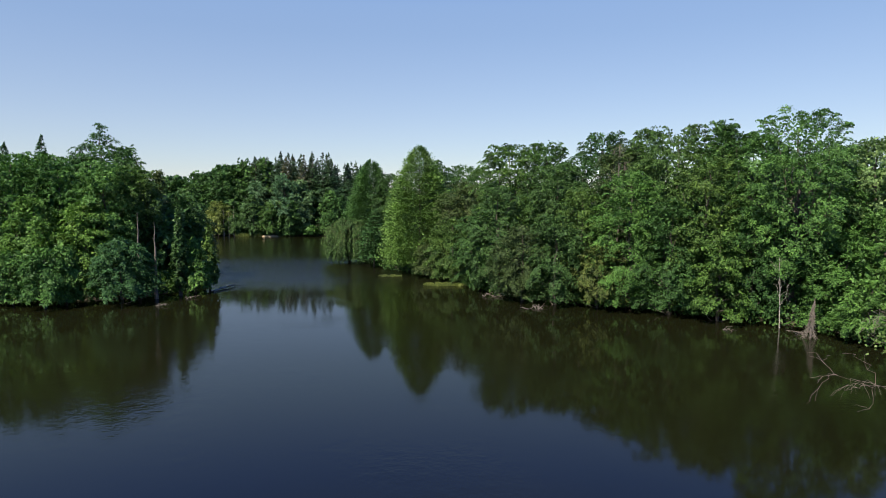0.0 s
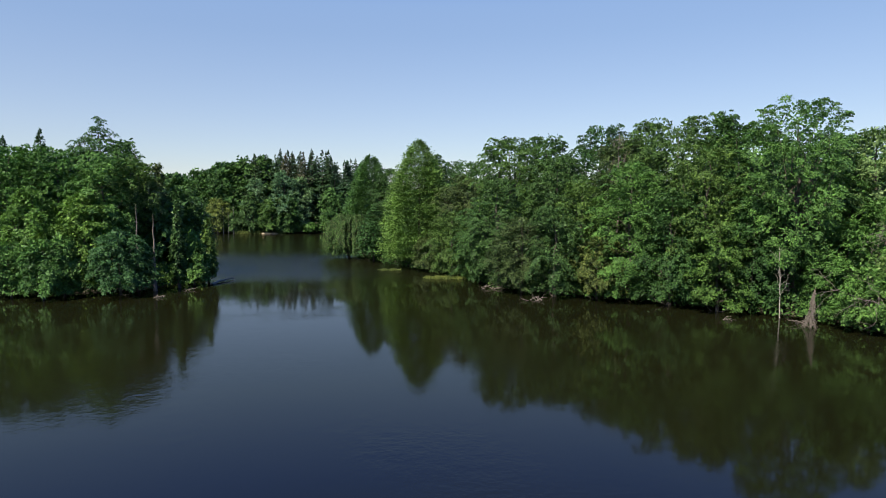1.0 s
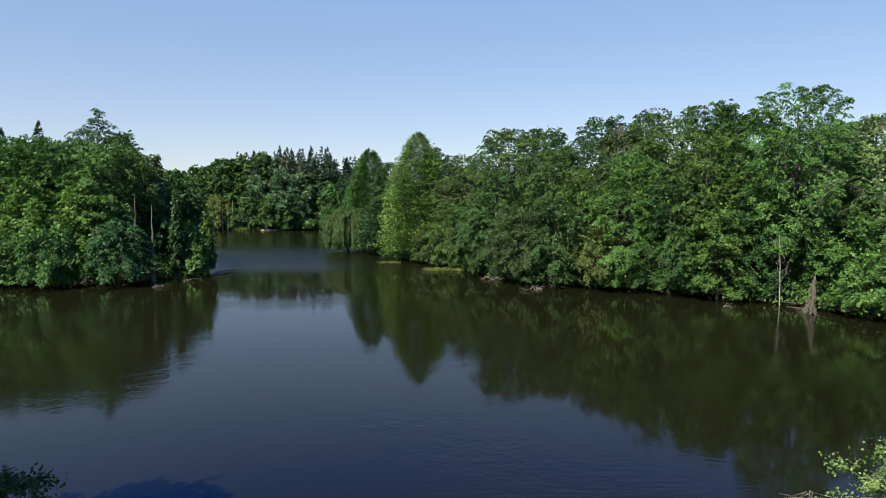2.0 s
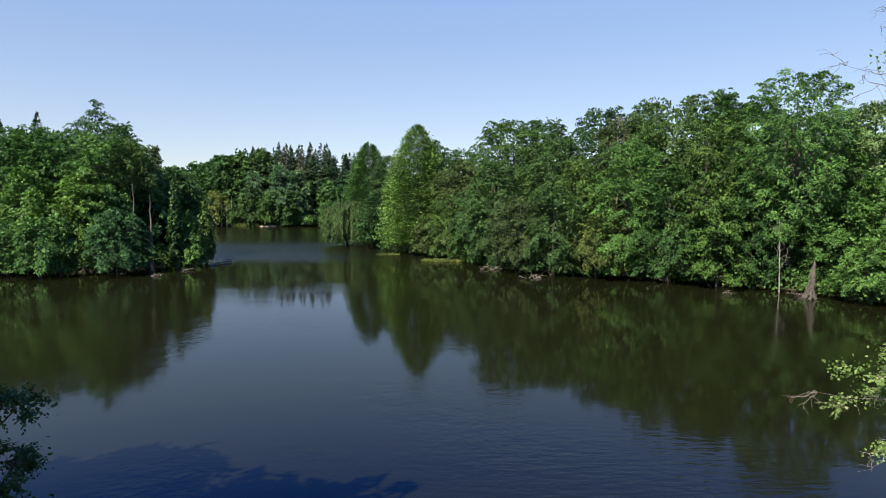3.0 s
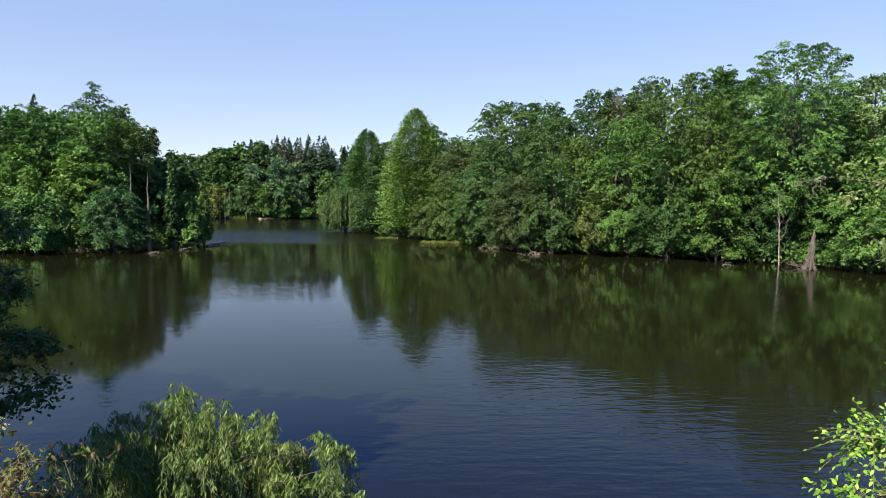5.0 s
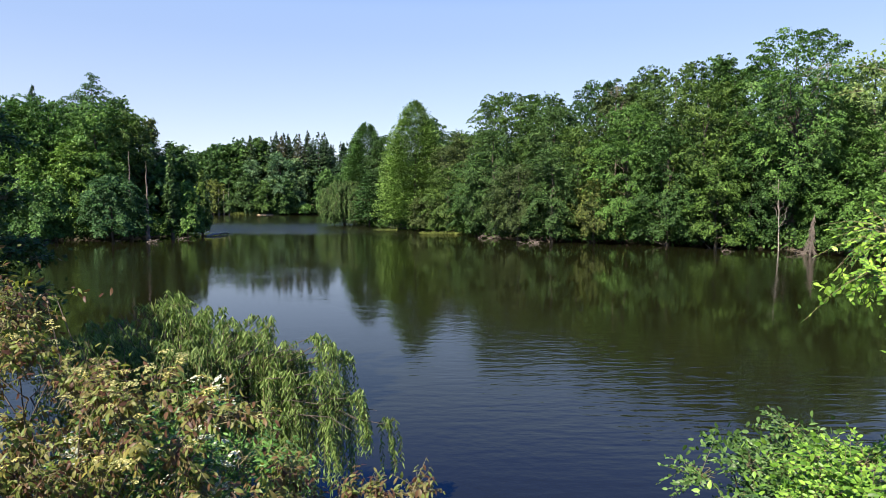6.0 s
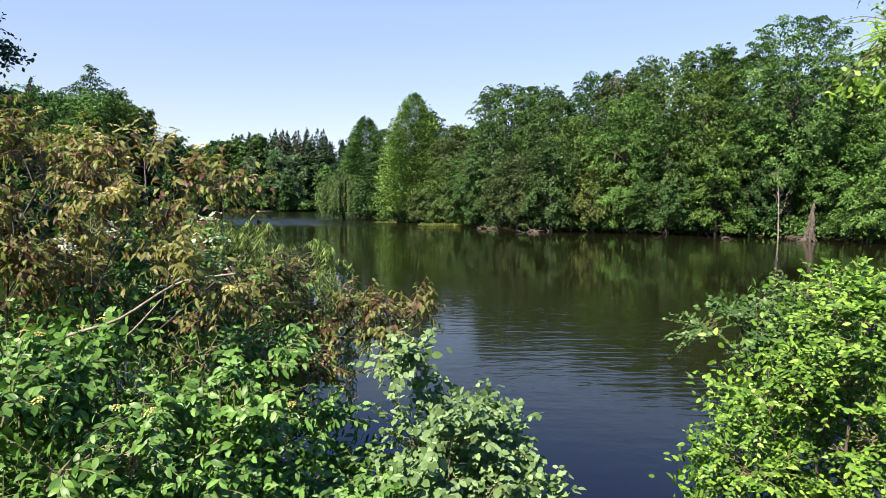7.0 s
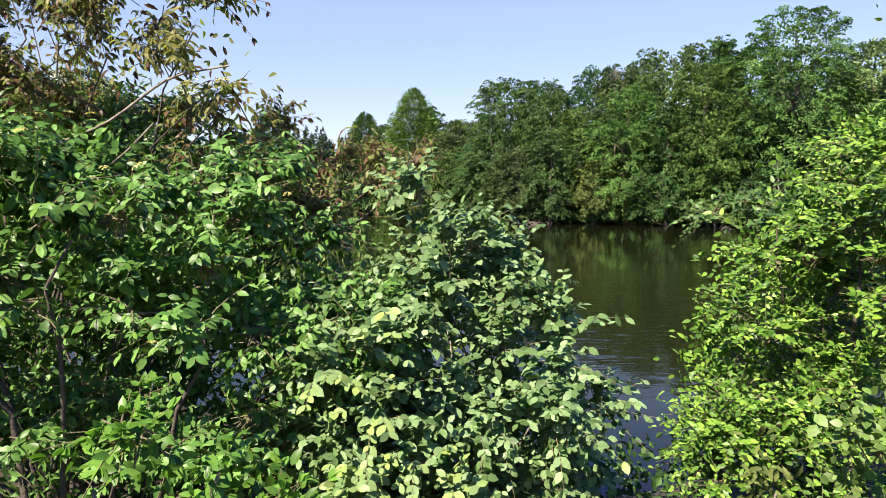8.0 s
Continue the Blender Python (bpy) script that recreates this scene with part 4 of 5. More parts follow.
def shrub(name, label, category, base, lobes, seed, mat, leaf, twigs, per=8, twig=0.3, shape=None, droop=0.3, pairs=True, up=0.35, apart=300, heads=None, bark=PALE_BARK,
          stem=0.018, bare=0.0, spread=0.9, cluster=1, stem_count=1, fill=0.3, tier=0.24):
    """A shrub of stems, twigs and leaves; lobes are (x, y, z, rx, ry, rz) masses of foliage."""
    rng = np.random.default_rng(seed)
    base = np.array(base, float)
    root = thing(name, base, label, category)
    lobes = np.array(lobes, float)
    lobes[:, :3] -= base
    shape = shape or (0.55, 0.14, 0.16)
    fine, shape = blade(*shape), blade(*shape, fine=False) if len(shape) == 4 else blade(*shape, 0.0, False)
    # stems
    for c in lobes:
        for k in range(stem_count):
            e = c[:3] + rng.normal(0, 0.35, 3) * c[3:]
            piece("stem", *tubes([limb(rng, rng.normal(0, 0.08, 3) * [1, 1, 0] - [0, 0, 0.25], e, stem * (0.8 + 0.5 * rng.random()), stem * 0.3, 8, 0.08, 0.03)], 6), bark, root, smooth=True)
    weight = (lobes[:, 3] * lobes[:, 4] * lobes[:, 5]) ** 0.667
    pick = rng.choice(len(lobes), twigs, p=weight / weight.sum())
    d = unit(random_dirs(rng, twigs) + [0, -0.25, 0.15])
    # shoots: twigs stand together, with dark gaps between
    shoots = max(twigs // 16, 4)
    ds = unit(random_dirs(rng, shoots) + [-0.1, -0.3, 0.2])
    which = rng.choice(len(lobes), shoots, p=weight / weight.sum())
    centre = lobes[which, :3] + ds * lobes[which, 3:] * (0.3 + 0.5 * np.sqrt(rng.random((shoots, 1))))
    if tier:
        centre[:, 2] = (np.round(centre[:, 2] / tier + 0.5 * np.sin(centre[:, 0] * 2.1)) + rng.normal(0, 0.14, shoots)) * tier - 0.22 * np.linalg.norm(ds[:, :2], axis=1) * tier
    mine = rng.integers(0, shoots, twigs)
    d = unit((d * 0.8 + ds[mine] * 0.8) * [1, 1, 0.4 if tier else 1])
    start = centre[mine] + d * (0.02 + 0.3 * twig * rng.random((twigs, 1)))
    way = unit(d * spread + rng.normal(0, 0.35, (twigs, 3)) + [0, 0, up])
    lengths = twig * (0.6 + 0.7 * rng.random(twigs))
    pos, axis, normal, size, paths, tips = [], [], [], [], [], []
    for i in range(twigs):
        u = np.linspace(0, 1, 5)[:, None]
        line = start[i] + way[i] * lengths[i] * u + np.array([0, 0, -0.25 * lengths[i]]) * u ** 2 + np.cumsum(rng.normal(0, 0.02 * twig, (5, 3)), 0)
        paths.append((np.array([line[0] - way[i] * 0.12, line[1], line[2], line[4]]), np.linspace(0.0035, 0.0012, 4) * (stem / 0.018) ** 0.5))
        tips.append(line[-1])
        if rng.random() < bare:
            continue
        side = unit(np.cross(way[i], [0, 0, 1.0]) + rng.normal(0, 0.2, 3))
        for k in range(per):
            s = (k // 2 + 0.6) / (per / 2) if pairs else (k + 0.7) / per
            q = min(s, 0.999) * 4
            p = line[int(q)] + (line[int(q) + 1 if int(q) < 4 else 4] - line[int(q)]) * (q - int(q))
            sg = 1 if k % 2 else -1
            for m in range(cluster):
                fan = (m - (cluster - 1) / 2) * 0.8
                ax = way[i] * (0.55 + 0.3 * s - 0.3 * abs(fan)) + side * (sg * 0.8 + fan) + np.array([0, 0, -droop]) + rng.normal(0, 0.22, 3)
                pos.append(p)
                axis.append(ax)
                normal.append(np.array([-0.3, -0.45, 0.8]) + d[i] * 0.45 + rng.normal(0, 0.42, 3))
                size.append(leaf * (0.62 + 0.6 * rng.random()) * (1.05 - 0.35 * s))
    # older leaves deeper inside
    inside = rng.choice(len(lobes), int(twigs * per * fill), p=weight / weight.sum())
    pos = np.concatenate([pos, lobes[inside, :3] + np.clip(rng.normal(0, 0.36, (len(inside), 3)), -0.8, 0.8) * lobes[inside, 3:] * [1, 0.8, 1] + np.array([0, 1.0, -0.2]) * (0.7 + 0.9 * rng.random((len(inside), 1))) * lobes[inside, 3:]])
    axis = np.concatenate([axis, random_dirs(rng, len(inside)) - [0, 0, 0.3]])
    normal = np.concatenate([normal, random_dirs(rng, len(inside)) + [0, -0.7, 0.7]])
    size = np.concatenate([size, leaf * (0.8 + 0.5 * rng.random(len(inside)))])
    twig_part = piece("twig_mass", *tubes(paths, 3), TWIG if bark is not DEAD_WOOD else bark, root, kind="stuff")
    order = np.argsort(pos[:, 1])
    near, rest = order[:apart], order[apart:]
    mass = root
    if len(rest):
        mass = piece("foliage", *leaves_mesh(shape, pos[rest], axis[rest], normal[rest], size[rest]), mat, root, smooth=True, kind="stuff")
    one = mesh_of("leaf", *fine, mat, True)
    x, y, z = frames_of(axis[near], normal[near])
    for i, k in enumerate(near):
        ob = new("leaf", one)
        ob.parent = mass
        ob.matrix_local = Matrix(((*(x[i] * size[k]),), (*(y[i] * size[k]),), (*(z[i] * size[k]),))).transposed().to_4x4()
        ob.location = pos[k]
    if heads:
        count, across, flower = heads
        bloom = umbel_mesh(rng, "flower_head", flower)
        tips = np.array(tips)
        tips = tips[np.argsort(-(tips[:, 2] - 0.5 * tips[:, 1]) + rng.normal(0, 0.35, len(tips)))][:count]
        for p in tips:
            ob = new("flower_head", bloom)
            ob.parent = twig_part
            sc = across * (0.6 + 0.7 * rng.random())
            ob.matrix_local = Matrix.LocRotScale(Vector(p) + Vector((0, 0, 0.02)), Euler((rng.normal(0.2, 0.25), rng.normal(0, 0.25), rng.random() * 6)), (sc, sc, sc))
    return root


DOGWOOD = (0.5, 0.16, 0.28)
NARROW = (0.36, 0.2, 0.3)
TOOTHED = (0.5, 0.2, 0.14, 0.05)

shrub("elder_shrub", "leafy green elder with white flower umbels", "shrub", (-2.2, 5.4, 0.7),
      [(-3.0, 4.9, 1.7, 0.9, 0.4, 0.7), (-1.85, 4.45, 3.3, 0.5, 0.3, 0.22), (-1.9, 5.0, 3.1, 0.75, 0.5, 0.4), (-1.45, 4.85, 2.7, 0.65, 0.5, 0.6), (-2.6, 5.1, 2.6, 0.9, 0.5, 0.8), (-1.6, 5.0, 2.0, 0.9, 0.5, 0.8), (-1.5, 4.7, 1.35, 1.2, 0.4, 0.7), (-0.6, 4.6, 1.35, 0.7, 0.4, 0.7), (-0.75, 4.3, 2.15, 0.4, 0.35, 0.4), (-0.55, 4.2, 1.6, 0.5, 0.35, 0.5)],
      31, DOGWOOD_LEAF, 0.075, 1350, 8, 0.26, NARROW, 0.25, heads=(38, 0.16, WHITE_FLOWER), bark=BARK)
flowering = shrub("flowering_shrub", "shrub with wilting red-brown leaves and cream flower heads", "shrub", (-2.3, 4.3, 0.8),
      [(-2.35, 4.0, 3.7, 0.8, 0.5, 0.55), (-1.55, 3.8, 3.75, 0.65, 0.4, 0.36), (-1.0, 3.6, 3.35, 0.42, 0.24, 0.16), (-2.6, 4.4, 3.0, 0.9, 0.5, 0.6),
       (-1.1, 4.2, 3.1, 0.4, 0.4, 0.25), (-0.7, 4.4, 2.8, 0.28, 0.2, 0.2), (-0.35, 4.45, 2.88, 0.26, 0.2, 0.18), (-0.1, 4.5, 2.92, 0.22, 0.18, 0.16), (-0.85, 4.3, 2.65, 0.5, 0.4, 0.3), 
       (-3.15, 4.6, 4.5, 0.4, 0.35, 0.4), (-3.0, 4.7, 4.15, 0.35, 0.3, 0.2), (-3.1, 5.5, 4.27, 0.45, 0.2, 0.1)],
      32, ELDER_LEAF, 0.061, 1750, 8, 0.2, (0.4, 0.2, 0.34), 0.9, heads=(190, 0.072, CREAM), bare=0.05, stem=0.014, stem_count=2, fill=0.08, tier=0, bark=BARK)
shrub("dogwood_shrub", "dense bright green dogwood with yellowish flower buds", "shrub", (-1.4, 3.1, 0.8),
      [(-1.35, 2.8, 2.5, 0.6, 0.32, 0.3), (-0.8, 3.0, 2.2, 0.5, 0.35, 0.4), (-0.4, 3.4, 1.9, 0.4, 0.35, 0.5), (-2.05, 3.0, 2.65, 0.6, 0.4, 0.4), (-1.0, 2.9, 1.6, 0.8, 0.28, 0.32),
       (-1.75, 2.8, 2.85, 0.4, 0.3, 0.3), (-1.9, 3.4, 3.0, 0.5, 0.35, 0.35), (-1.0, 3.6, 2.75, 0.45, 0.35, 0.3), (-1.2, 3.4, 2.5, 0.7, 0.4, 0.4), (-1.3, 3.3, 1.4, 1.2, 0.4, 0.4), (-1.9, 2.9, 1.75, 0.5, 0.3, 0.25), (-0.45, 3.7, 2.15, 0.35, 0.3, 0.45), (-2.35, 3.2, 2.0, 0.4, 0.3, 0.3), (-2.35, 3.7, 1.8, 0.5, 0.25, 0.5), (-1.6, 3.75, 1.9, 0.6, 0.25, 0.4)],
      33, DOGWOOD_LEAF, 0.066, 1650, 8, 0.25, DOGWOOD, 0.7, heads=(60, 0.045, CREAM), bark=BARK, fill=0.6)
shrub("honeysuckle_shrub", "grey-green shrub with oval downy leaves by the water", "shrub", (0.3, 3.7, 0.7),
      [(0.25, 3.6, 2.15, 0.55, 0.42, 0.55), (0.1, 3.95, 2.6, 0.26, 0.15, 0.3), (0.5, 3.4, 1.6, 0.6, 0.4, 0.55), (-0.15, 3.12, 1.75, 0.4, 0.3, 0.55), (0.0, 3.05, 1.35, 0.5, 0.25, 0.4), (0.75, 3.45, 1.75, 0.25, 0.3, 0.45),
       (0.85, 3.3, 1.2, 0.4, 0.3, 0.3), (0.35, 3.3, 1.2, 0.7, 0.35, 0.4), (0.45, 3.85, 2.3, 0.3, 0.3, 0.3)],
      34, GREY_LEAF, 0.066, 1150, 10, 0.26, (0.62, 0.1, 0.14), 0.6, stem=0.009, tier=0)
shrub("elm_shrub", "bright green young elm with toothed leaves over the water", "shrub", (3.0, 4.9, 0.7),
      [(2.75, 4.5, 2.3, 0.65, 0.5, 0.6), (2.3, 4.5, 1.7, 0.42, 0.45, 0.5), (2.25, 4.45, 1.15, 0.42, 0.4, 0.45), (3.25, 4.6, 2.8, 0.7, 0.5, 0.6), (3.4, 5.0, 1.6, 0.8, 0.6, 0.9),
       (2.9, 4.3, 1.3, 0.7, 0.4, 0.6), (2.95, 4.65, 3.15, 0.12, 0.12, 0.3)],
      35, ELM_LEAF, 0.064, 1350, 10, 0.3, TOOTHED, 0.15, pairs=False, up=0.2, bark=BARK)
shrub("hornbeam_sapling", "darker green sapling with level boughs over the water", "shrub", (3.3, 6.2, 0.5),
      [(2.95, 5.7, 2.78, 0.5, 0.35, 0.16), (3.35, 5.7, 2.45, 0.45, 0.4, 0.4), (3.7, 5.9, 2.7, 0.6, 0.4, 0.4), (3.4, 5.9, 1.7, 0.6, 0.5, 0.7)],
      36, HORNBEAM_LEAF, 0.065, 520, 10, 0.28, TOOTHED, 0.1, pairs=False, up=0.1, bark=BARK)
shrub("elm_tree", "hanging bough of a young elm with fresh leaves", "tree", (4.6, 4.4, 0.8),
      [(3.0, 4.2, 4.5, 0.45, 0.25, 0.14), (3.5, 4.3, 4.8, 0.5, 0.4, 0.3), (4.4, 4.4, 4.6, 0.8, 0.7, 0.8), (4.6, 4.5, 3.2, 0.7, 0.7, 0.9)],
      37, ELM_LEAF, 0.052, 430, 10, 0.32, TOOTHED, 0.35, pairs=False, up=-0.1, bark=BARK, stem=0.035, fill=0.55)
shrub("bindweed", "broad pale green leaves of a climbing plant", "plant", (2.1, 2.75, 0.8),
      [(2.0, 2.7, 1.6, 0.25, 0.25, 0.3), (2.3, 2.8, 1.8, 0.3, 0.25, 0.25), (2.05, 2.6, 1.2, 0.35, 0.25, 0.3), (2.5, 2.9, 1.6, 0.35, 0.3, 0.5)],
      38, BIG_LEAF, 0.06, 200, 6, 0.2, (0.7, 0.1, 0.16), 0.4)
shrub("nettles", "dull green nettles with narrow drooping leaves", "plant", (1.5, 2.75, 0.8),
      [(1.45, 2.6, 1.3, 0.18, 0.15, 0.35), (1.6, 2.8, 1.5, 0.16, 0.15, 0.35), (1.25, 2.65, 1.05, 0.25, 0.2, 0.25)],
      39, DULL_LEAF, 0.06, 150, 10, 0.18, NARROW, 0.6)
shrub("bramble", "bright green bramble with toothed leaflets", "plant", (-0.9, 2.3, 0.8),
      [(-0.75, 2.2, 1.86, 0.35, 0.15, 0.1), (-0.5, 2.25, 1.8, 0.3, 0.15, 0.1), (-0.65, 2.2, 1.6, 0.45, 0.15, 0.15)],
      40, BRAMBLE_LEAF, 0.058, 120, 4, 0.2, (0.52, 0.28, 0.16, 0.05), 0.15, cluster=3)
weeping_willow("weeping willow with long hanging strands over the water", -3.3, 9.2, [(-0.45, -0.3, 3.6, 1.3), (0.6, -0.2, 3.35, 0.9), (1.6, -0.2, 3.15, 0.75), (2.25, -0.6, 2.45, 0.6)], 41, strands=1250, leaf=0.105, per=26, narrow=0.2, tip=0.1, tress=6, least=0.35, fluff=0.6)
birch = shrub("birch", "tall birch with dead twigs and pale leaves", "tree", (8.6, 8.6, 0.8),
      [(5.95, 8.6, 7.0, 0.34, 0.4, 0.2), (6.3, 8.5, 6.65, 0.4, 0.4, 0.22), (6.6, 8.5, 7.2, 0.4, 0.4, 0.35), (5.8, 8.6, 6.6, 0.2, 0.3, 0.12), (6.35, 8.4, 5.95, 0.25, 0.3, 0.2), (6.2, 8.2, 11.35, 0.35, 0.4, 0.25),
       (7.6, 8.5, 8.0, 0.5, 0.5, 0.5), (8.5, 8.6, 10.5, 0.5, 0.5, 0.6)],
      42, BIRCH_LEAF, 0.046, 1050, 10, 0.2, (0.7, 0.14, 0.16), 0.6, pairs=False, up=0.0, apart=0, bark=PALE_BARK, stem=0.022, fill=0.15, stem_count=0)
# the two lobes near (-8, 8.4) are out of view, added to shade the rest
shrub("oak", "dark oak leaning over the near water", "tree", (-9.9, 10.2, 0.8),
      [(-6.7, 10.0, 6.1, 0.5, 0.4, 0.34), (-6.8, 10.0, 5.1, 0.45, 0.4, 0.32), (-6.6, 9.8, 4.25, 0.55, 0.4, 0.3), (-6.05, 9.7, 4.2, 0.42, 0.35, 0.18), (-6.4, 9.8, 3.5, 0.7, 0.4, 0.45), (-8.0, 8.4, 8.0, 0.8, 0.7, 0.5), (-7.9, 8.5, 6.8, 0.7, 0.6, 0.5),
       (-8.6, 9.6, 6.2, 0.8, 0.7, 0.8)],
      43, OAK_LEAF, 0.072, 2000, 8, 0.22, (0.6, 0.14, 0.1), 0.3, pairs=False, up=0.1, apart=0, bark=BARK, stem=0.04, fill=0.2)


# ---------------------------------------------------------------- dead wood and shore details
def bare_branch(rng, parent, start, end, r0, mat, side_twigs=14, twig=0.6, hang=0.4, sag=0.05):
    """A bare limb with its fine twigs, as parts of a tree."""
    o = np.array(parent.location)
    path = limb(rng, np.array(start) - o, np.array(end) - o, r0, r0 * 0.15, 9, sag, 0.025)
    piece("dead_branch", *tubes([path], 6), mat, parent, "bare grey dead branch", smooth=True)
    twigs = []
    for k in range(side_twigs):
        s = path[0][rng.integers(3, 9)]
        way = unit(unit(np.array(end) - np.array(start)) * 0.6 + rng.normal(0, 0.6, 3) - [0, 0, hang])
        ln = twig * (0.4 + 0.8 * rng.random())
        line, rad = limb(rng, s, s + way * ln, r0 * 0.42, r0 * 0.18, 6, 0.1, 0.1)
        twigs.append((line, rad))
        for j in range(2):
            s2 = line[rng.integers(2, 6)]
            w2 = unit(way + rng.normal(0, 0.7, 3) - [0, 0, hang])
            twigs.append(limb(rng, s2, s2 + w2 * ln * 0.45, r0 * 0.26, r0 * 0.14, 5, 0.05, 0.07))
    piece("twig_mass", *tubes(twigs, 4), mat, parent, kind="stuff")


rng = np.random.default_rng(77)
piece("trunk", *tubes([limb(rng, (0, 0, -0.5), (0.2, 0.0, 12.2), 0.17, 0.02, 10, 0, 0.008)], 10), BIRCH_BARK, birch, "white birch trunk", smooth=True)
bare_branch(rng, birch, (8.6, 8.6, 9.6), (5.05, 8.0, 11.0), 0.009, DEAD_WOOD, 22, 0.55, 0.25)
bare_branch(rng, birch, (8.6, 8.6, 10.2), (5.6, 8.1, 11.7), 0.008, DEAD_WOOD, 22, 0.5, 0.3)
bare_branch(rng, birch, (8.5, 8.6, 6.0), (5.2, 8.5, 6.8), 0.008, PALE_BARK, 26, 0.4, 0.5)
bare_branch(rng, birch, (8.5, 8.6, 5.2), (5.95, 8.5, 5.95), 0.008, PALE_BARK, 24, 0.45, 0.5)


def dead_tree(label, x, y, h, seed, mat, branches, reach, r0=0.16, low=0.4, ground=0.3, rise=0.5, twigs=4, name="dead_tree", lean=0.0):
    rng = np.random.default_rng(seed)
    root = thing(name, (x, y, ground), label, "tree")
    stem, rad = limb(rng, (0, 0, -0.5), (lean, 0, h - ground), r0, 0.02, 10, 0, 0.005)
    piece("trunk", *tubes([(stem, rad)], 8), mat, root, smooth=True)
    for k in range(branches):
        t = low + (0.97 - low) * (k + rng.random()) / branches
        s = stem[int(t * 9)]
        a = rng.random() * 2 * np.pi
        e = s + np.array([math.cos(a), math.sin(a), rise + 0.3 * rng.normal()]) * reach * max(1.15 - t, 0.34) * (0.6 + 0.6 * rng.random())
        path = limb(rng, s, e, r0 * 0.3 * (1.1 - t), 0.008, 6, 0.04, 0.05)
        subs = [path] + [limb(rng, path[0][3], path[0][3] + rng.normal(0, 0.25 * reach, 3) * (1.1 - t), r0 * 0.1, 0.005, 4, 0, 0.05) for j in range(twigs)]
        piece("branch", *tubes(subs, 5), mat, root, smooth=True)
    return root


dead_tree("slim white dead birch at the waterline", 34.2, 63.4, 7.2, 81, BIRCH_BARK, 15, 2.3, 0.08, 0.4, rise=1.3, twigs=4, lean=-0.3)
dead_tree("bare dead tree top above the beeches", 23.4, 84.6, 20.6, 82, DEAD_WOOD, 18, 5.0, 0.2, 0.74, rise=1.1, twigs=7)
dead_tree("broken pale dead trunk on the shaded point", -37.0, 81.0, 9.9, 83, DEAD_WOOD, 5, 0.8, 0.3, 0.3, name="snag")
dead_tree("bare pale trunk in the shade of the point", -39.6, 82.0, 11.2, 84, DEAD_WOOD, 5, 1.2, 0.26, 0.6, name="snag")
for k, (px, ph) in enumerate(((-72.0, 9.0), (-70.3, 8.2), (-68.6, 10.0))):
    dead_tree("far thin bare trunk by the lake", px, 207.6, ph, 90 + k, PALE_BARK, 4, 1.2, 0.16, 0.5, name="snag")


def root_bundle(x, y, h, seed):
    """A heap of dead hanging twigs at the waterline."""
    rng = np.random.default_rng(seed)
    root = thing("brushwood", (x, y, 0.1), "grey heap of dead hanging twigs at the waterline", "dead wood")
    piece("stem", *tubes([limb(rng, (0.2, 0.3, -0.4), (0.55, 0.2, h), 0.13, 0.02, 8, 0, 0.02)], 7), DEAD_WOOD, root, smooth=True)
    twigs = []
    for k in range(150):
        t = rng.random() ** 0.7
        s = np.array([0.25 + 0.3 * t, 0.2, h * t * 0.97])
        a = rng.random() * 2 * np.pi
        e = np.array([s[0] + 0.85 * (1.05 - t) * math.cos(a) - 0.2, s[1] + 0.7 * (1.05 - t) * math.sin(a), max(s[2] - 0.5 - 1.3 * rng.random(), -0.1)])
        twigs.append(limb(rng, s, e, 0.022, 0.008, 5, 0.15, 0.04))
    piece("twig_mass", *tubes(twigs, 4), DEAD_WOOD, root, kind="stuff")


root_bundle(34.4, 58.6, 3.7, 85)


def driftwood(label, x, y, seed, count, reach, r0=0.06):
    rng = np.random.default_rng(seed)
    root = thing("driftwood", (x, y, 0.0), label, "dead wood")
    for k in range(count):
        a = rng.random() * 2 * np.pi
        s = np.array([rng.normal(0, reach * 0.3), rng.normal(0, 0.3), -0.05])
        e = s + np.array([math.cos(a) * reach, math.sin(a) * reach * 0.5, 0.15 + 0.5 * rng.random() * reach * 0.5])
        piece("branch", *tubes([limb(rng, s, e, r0, r0 * 0.2, 7, 0.08, 0.06), limb(rng, (s + e) / 2, (s + e) / 2 + rng.normal(0, 0.35 * reach, 3), r0 * 0.4, r0 * 0.1, 4)], 6), DEAD_WOOD, root, smooth=True)


driftwood("bleached fallen branches in the shallow water", 6.6, 83.5, 61, 7, 1.7)
driftwood("bleached fallen branches in the shallow water", 10.9, 74.3, 62, 8, 1.5)
driftwood("small bare branch sticking out of the water", 27.8, 62.2, 63, 3, 1.2, 0.04)
driftwood("bleached fallen branches at the shaded waterline", -34.8, 76.0, 64, 6, 1.3, 0.04)
driftwood("pale broken branch lying in the water", -33.2, 81.5, 65, 3, 1.3, 0.06)
driftwood("dark fallen branches below the dead birch", 35.0, 60.6, 66, 6, 1.8, 0.06)
log = thing("floating_log", (-31.4, 90.0, 0.05), "pale tree log floating off the point", "log")
piece("log", *tubes([limb(rng, (-0.6, -2.8, -0.02), (0.6, 3.0, 0.12), 0.2, 0.07, 9, 0.02, 0.012)], 8), PALE_BARK, log, smooth=True)
piece("stub", *tubes([limb(rng, (0.3, 1.4, 0.1), (0.9, 1.9, 0.55), 0.05, 0.015, 5)], 6), DEAD_WOOD, log, smooth=True)


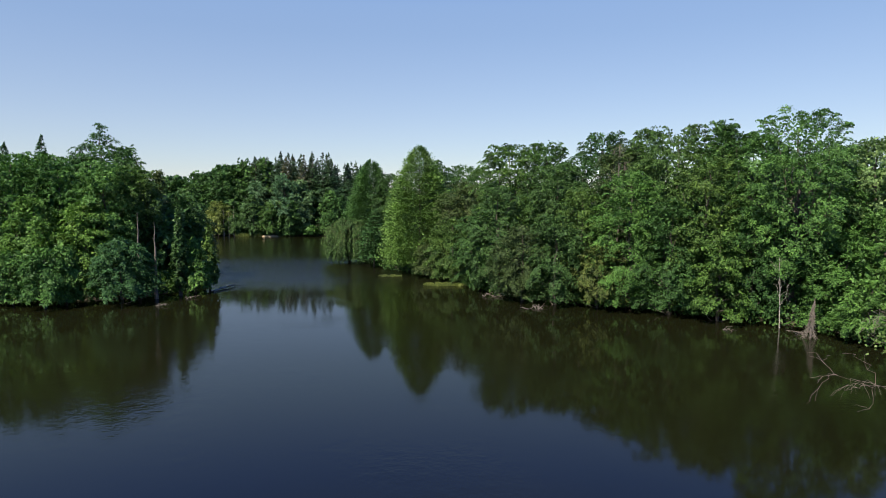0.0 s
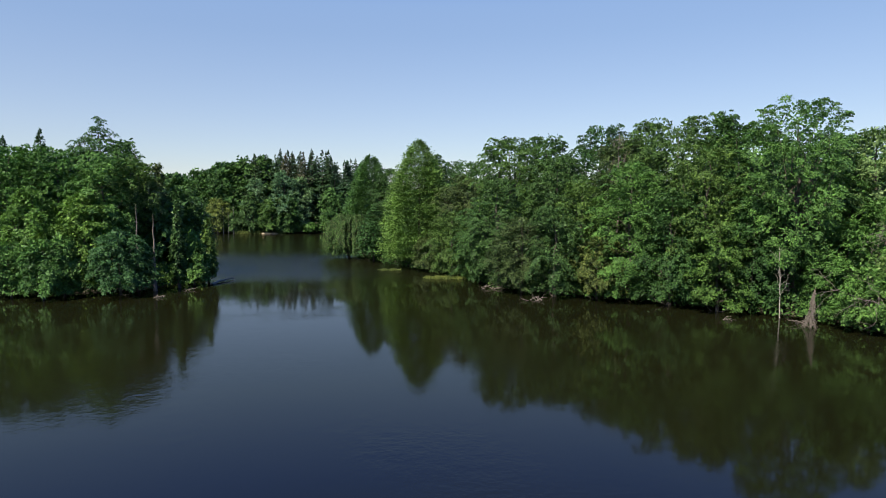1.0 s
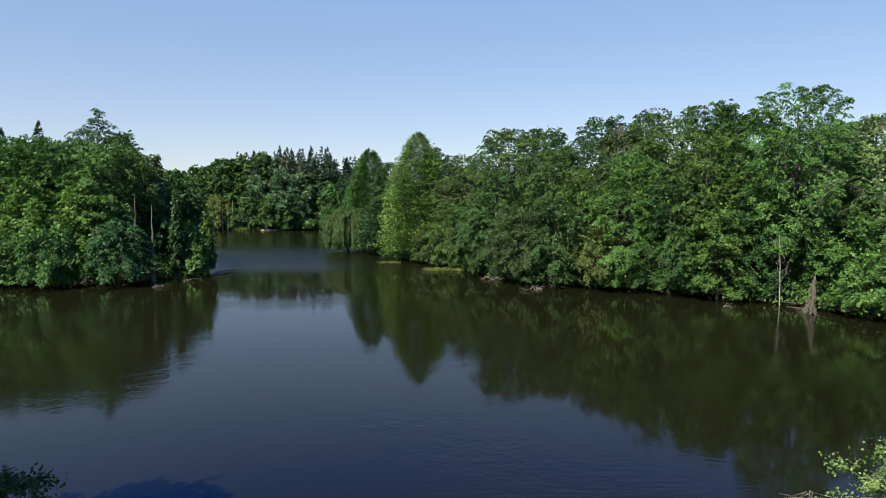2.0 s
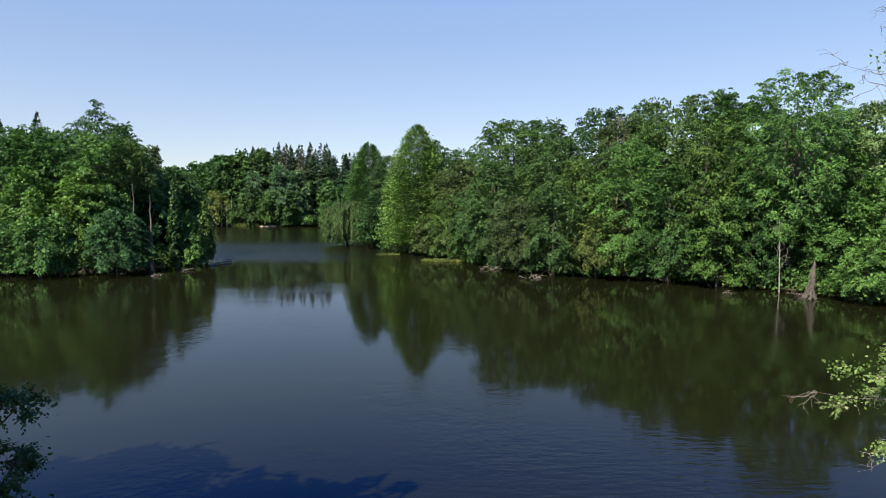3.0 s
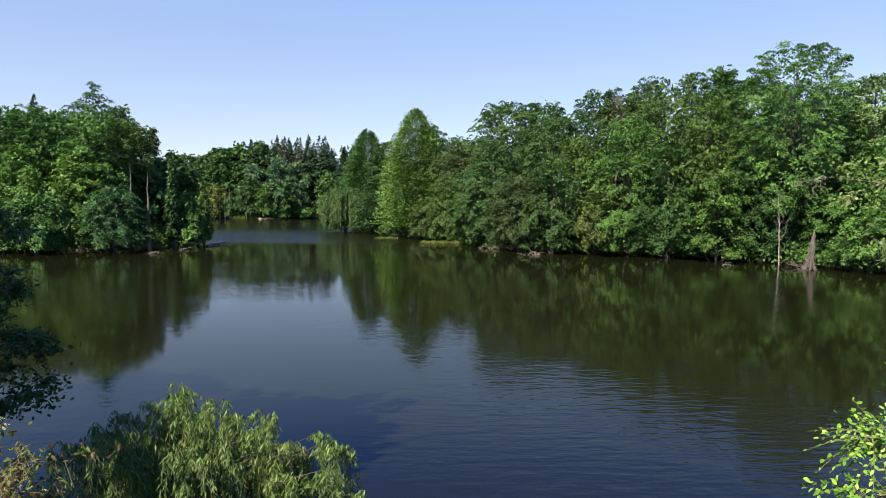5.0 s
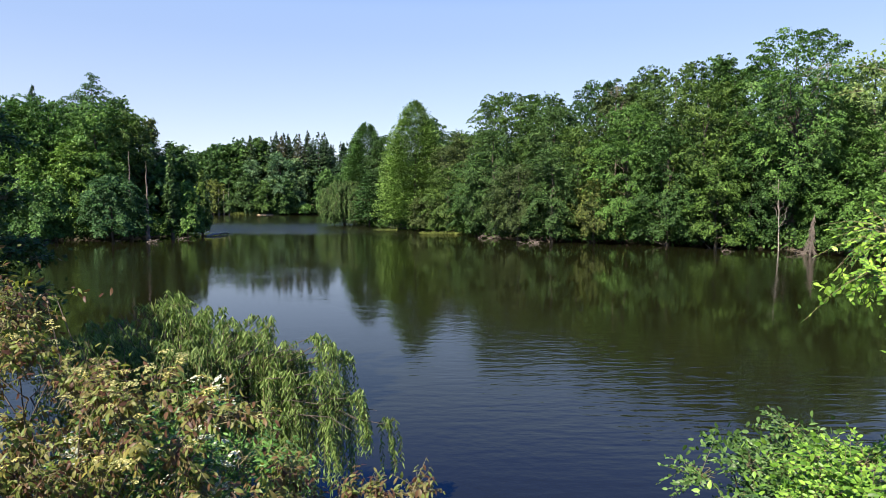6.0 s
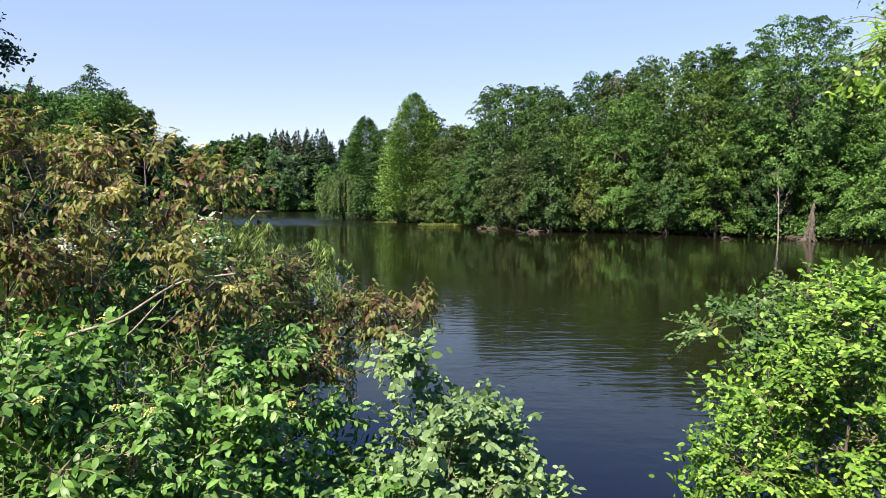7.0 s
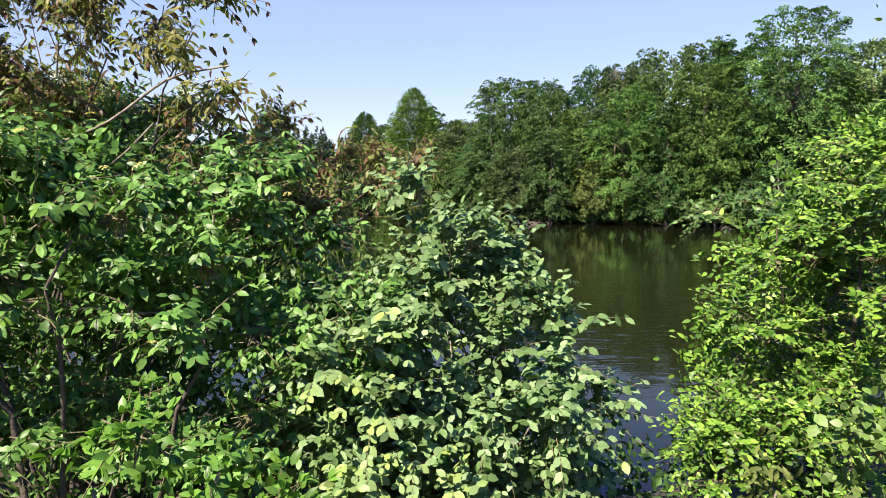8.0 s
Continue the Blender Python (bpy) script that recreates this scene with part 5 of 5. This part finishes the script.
def grass_patch(label, x, y, rx, ry, count, high, seed, mat=GRASS_LEAF):
    rng = np.random.default_rng(seed)
    a, q = rng.random(count) * 2 * np.pi, np.sqrt(rng.random(count))
    p = np.stack([x + rx * q * np.cos(a), y + ry * q * np.sin(a), np.full(count, 0.05) + 0.3 * high], 1)
    l = high * (0.4 + 1.2 * rng.random(count) ** 2) * (0.6 + 0.5 * np.sin(p[:, 0] * 2.1) ** 2)
    v, f = kites(p, rng.normal(0, 0.28, (count, 3)) + [0, 0, 1], random_dirs(rng, count), l, l * 0.12)
    tagged(new("grass", mesh_of("grass", v, f, mat)), label, "grass", kind="stuff")


grass_patch("light green grass at the water's edge", 1.2, 94.0, 4.2, 1.6, 2600, 0.45, 51)
grass_patch("light green grass at the water's edge", -8.8, 104.2, 2.0, 0.9, 900, 0.4, 52)
grass_patch("pale reeds on the far shore", -64.0, 208.0, 4.5, 1.2, 1500, 1.3, 53)
grass_patch("pale reeds beside the sand on the far shore", -53.2, 208.6, 1.6, 0.8, 500, 1.3, 54)


def sand_bank(x, y, rx, ry):
    a = np.linspace(0, 2 * np.pi, 28, endpoint=False)
    edge = 1 + 0.12 * np.sin(3 * a) + 0.07 * np.sin(7 * a)
    v, f = [(x, y, 0.5)], []
    for k, (s, z) in enumerate(((0.55, 0.42), (0.85, 0.2), (1.0, -0.1))):
        v += [(x + rx * s * e * math.cos(t), y + ry * s * e * math.sin(t), z) for t, e in zip(a, edge)]
    f = [(0, 1 + i, 1 + (i + 1) % 28, 0) for i in range(28)]
    me = bpy.data.meshes.new("sand_bank")
    quads = [(1 + r * 28 + i, 1 + r * 28 + 28 + i, 1 + r * 28 + 28 + (i + 1) % 28, 1 + r * 28 + (i + 1) % 28) for r in range(2) for i in range(28)]
    me.from_pydata(v, [], [t[:3] for t in f] + quads)
    me.materials.append(SAND)
    tagged(new("sand_bank", me), "small pale sand bank on the far shore", "sand", kind="structure")


sand_bank(-57.0, 208.4, 3.6, 1.3)


# long pale boughs of the flowering shrub
def bough(parent, places, r0):
    o = np.array(parent.location)
    pts = np.array(places, float) - o
    u = np.linspace(0, len(pts) - 1, 4 * len(pts))
    line = np.stack([np.interp(u, np.arange(len(pts)), pts[:, k]) for k in range(3)], 1)
    line[1:-1] = (line[:-2] + line[1:-1] * 2 + line[2:]) / 4
    piece("bough", *tubes([(line, np.linspace(r0, r0 * 0.35, len(line)))], 7), PALE_BARK, parent, "pale bare bough", smooth=True)


bough(flowering, [(-2.3, 4.2, 0.9), (-2.4, 3.9, 2.5), (-1.9, 3.62, 2.98), (-1.5, 3.5, 3.1), (-1.15, 3.42, 3.32), (-0.85, 3.38, 3.36)], 0.012)
bough(flowering, [(-2.35, 4.3, 1.2), (-2.5, 4.0, 2.5), (-1.95, 3.8, 2.72), (-1.62, 3.85, 2.95), (-1.45, 3.9, 3.15)], 0.012)
bough(flowering, [(-2.0, 4.2, 1.0), (-1.6, 3.6, 1.9), (-1.15, 3.5, 2.35), (-0.75, 3.9, 2.6)], 0.009)
bough(flowering, [(-2.1, 4.3, 1.0), (-1.3, 4.3, 2.3), (-0.6, 4.4, 2.75), (-0.1, 4.5, 2.9)], 0.012)

undergrowth("low shaded plants covering the near bank", -5.0, 3.2, 2.2, 6.5, 9000, 14, 0.08, OAK_LEAF, 0.95, 0.1, 9.0)
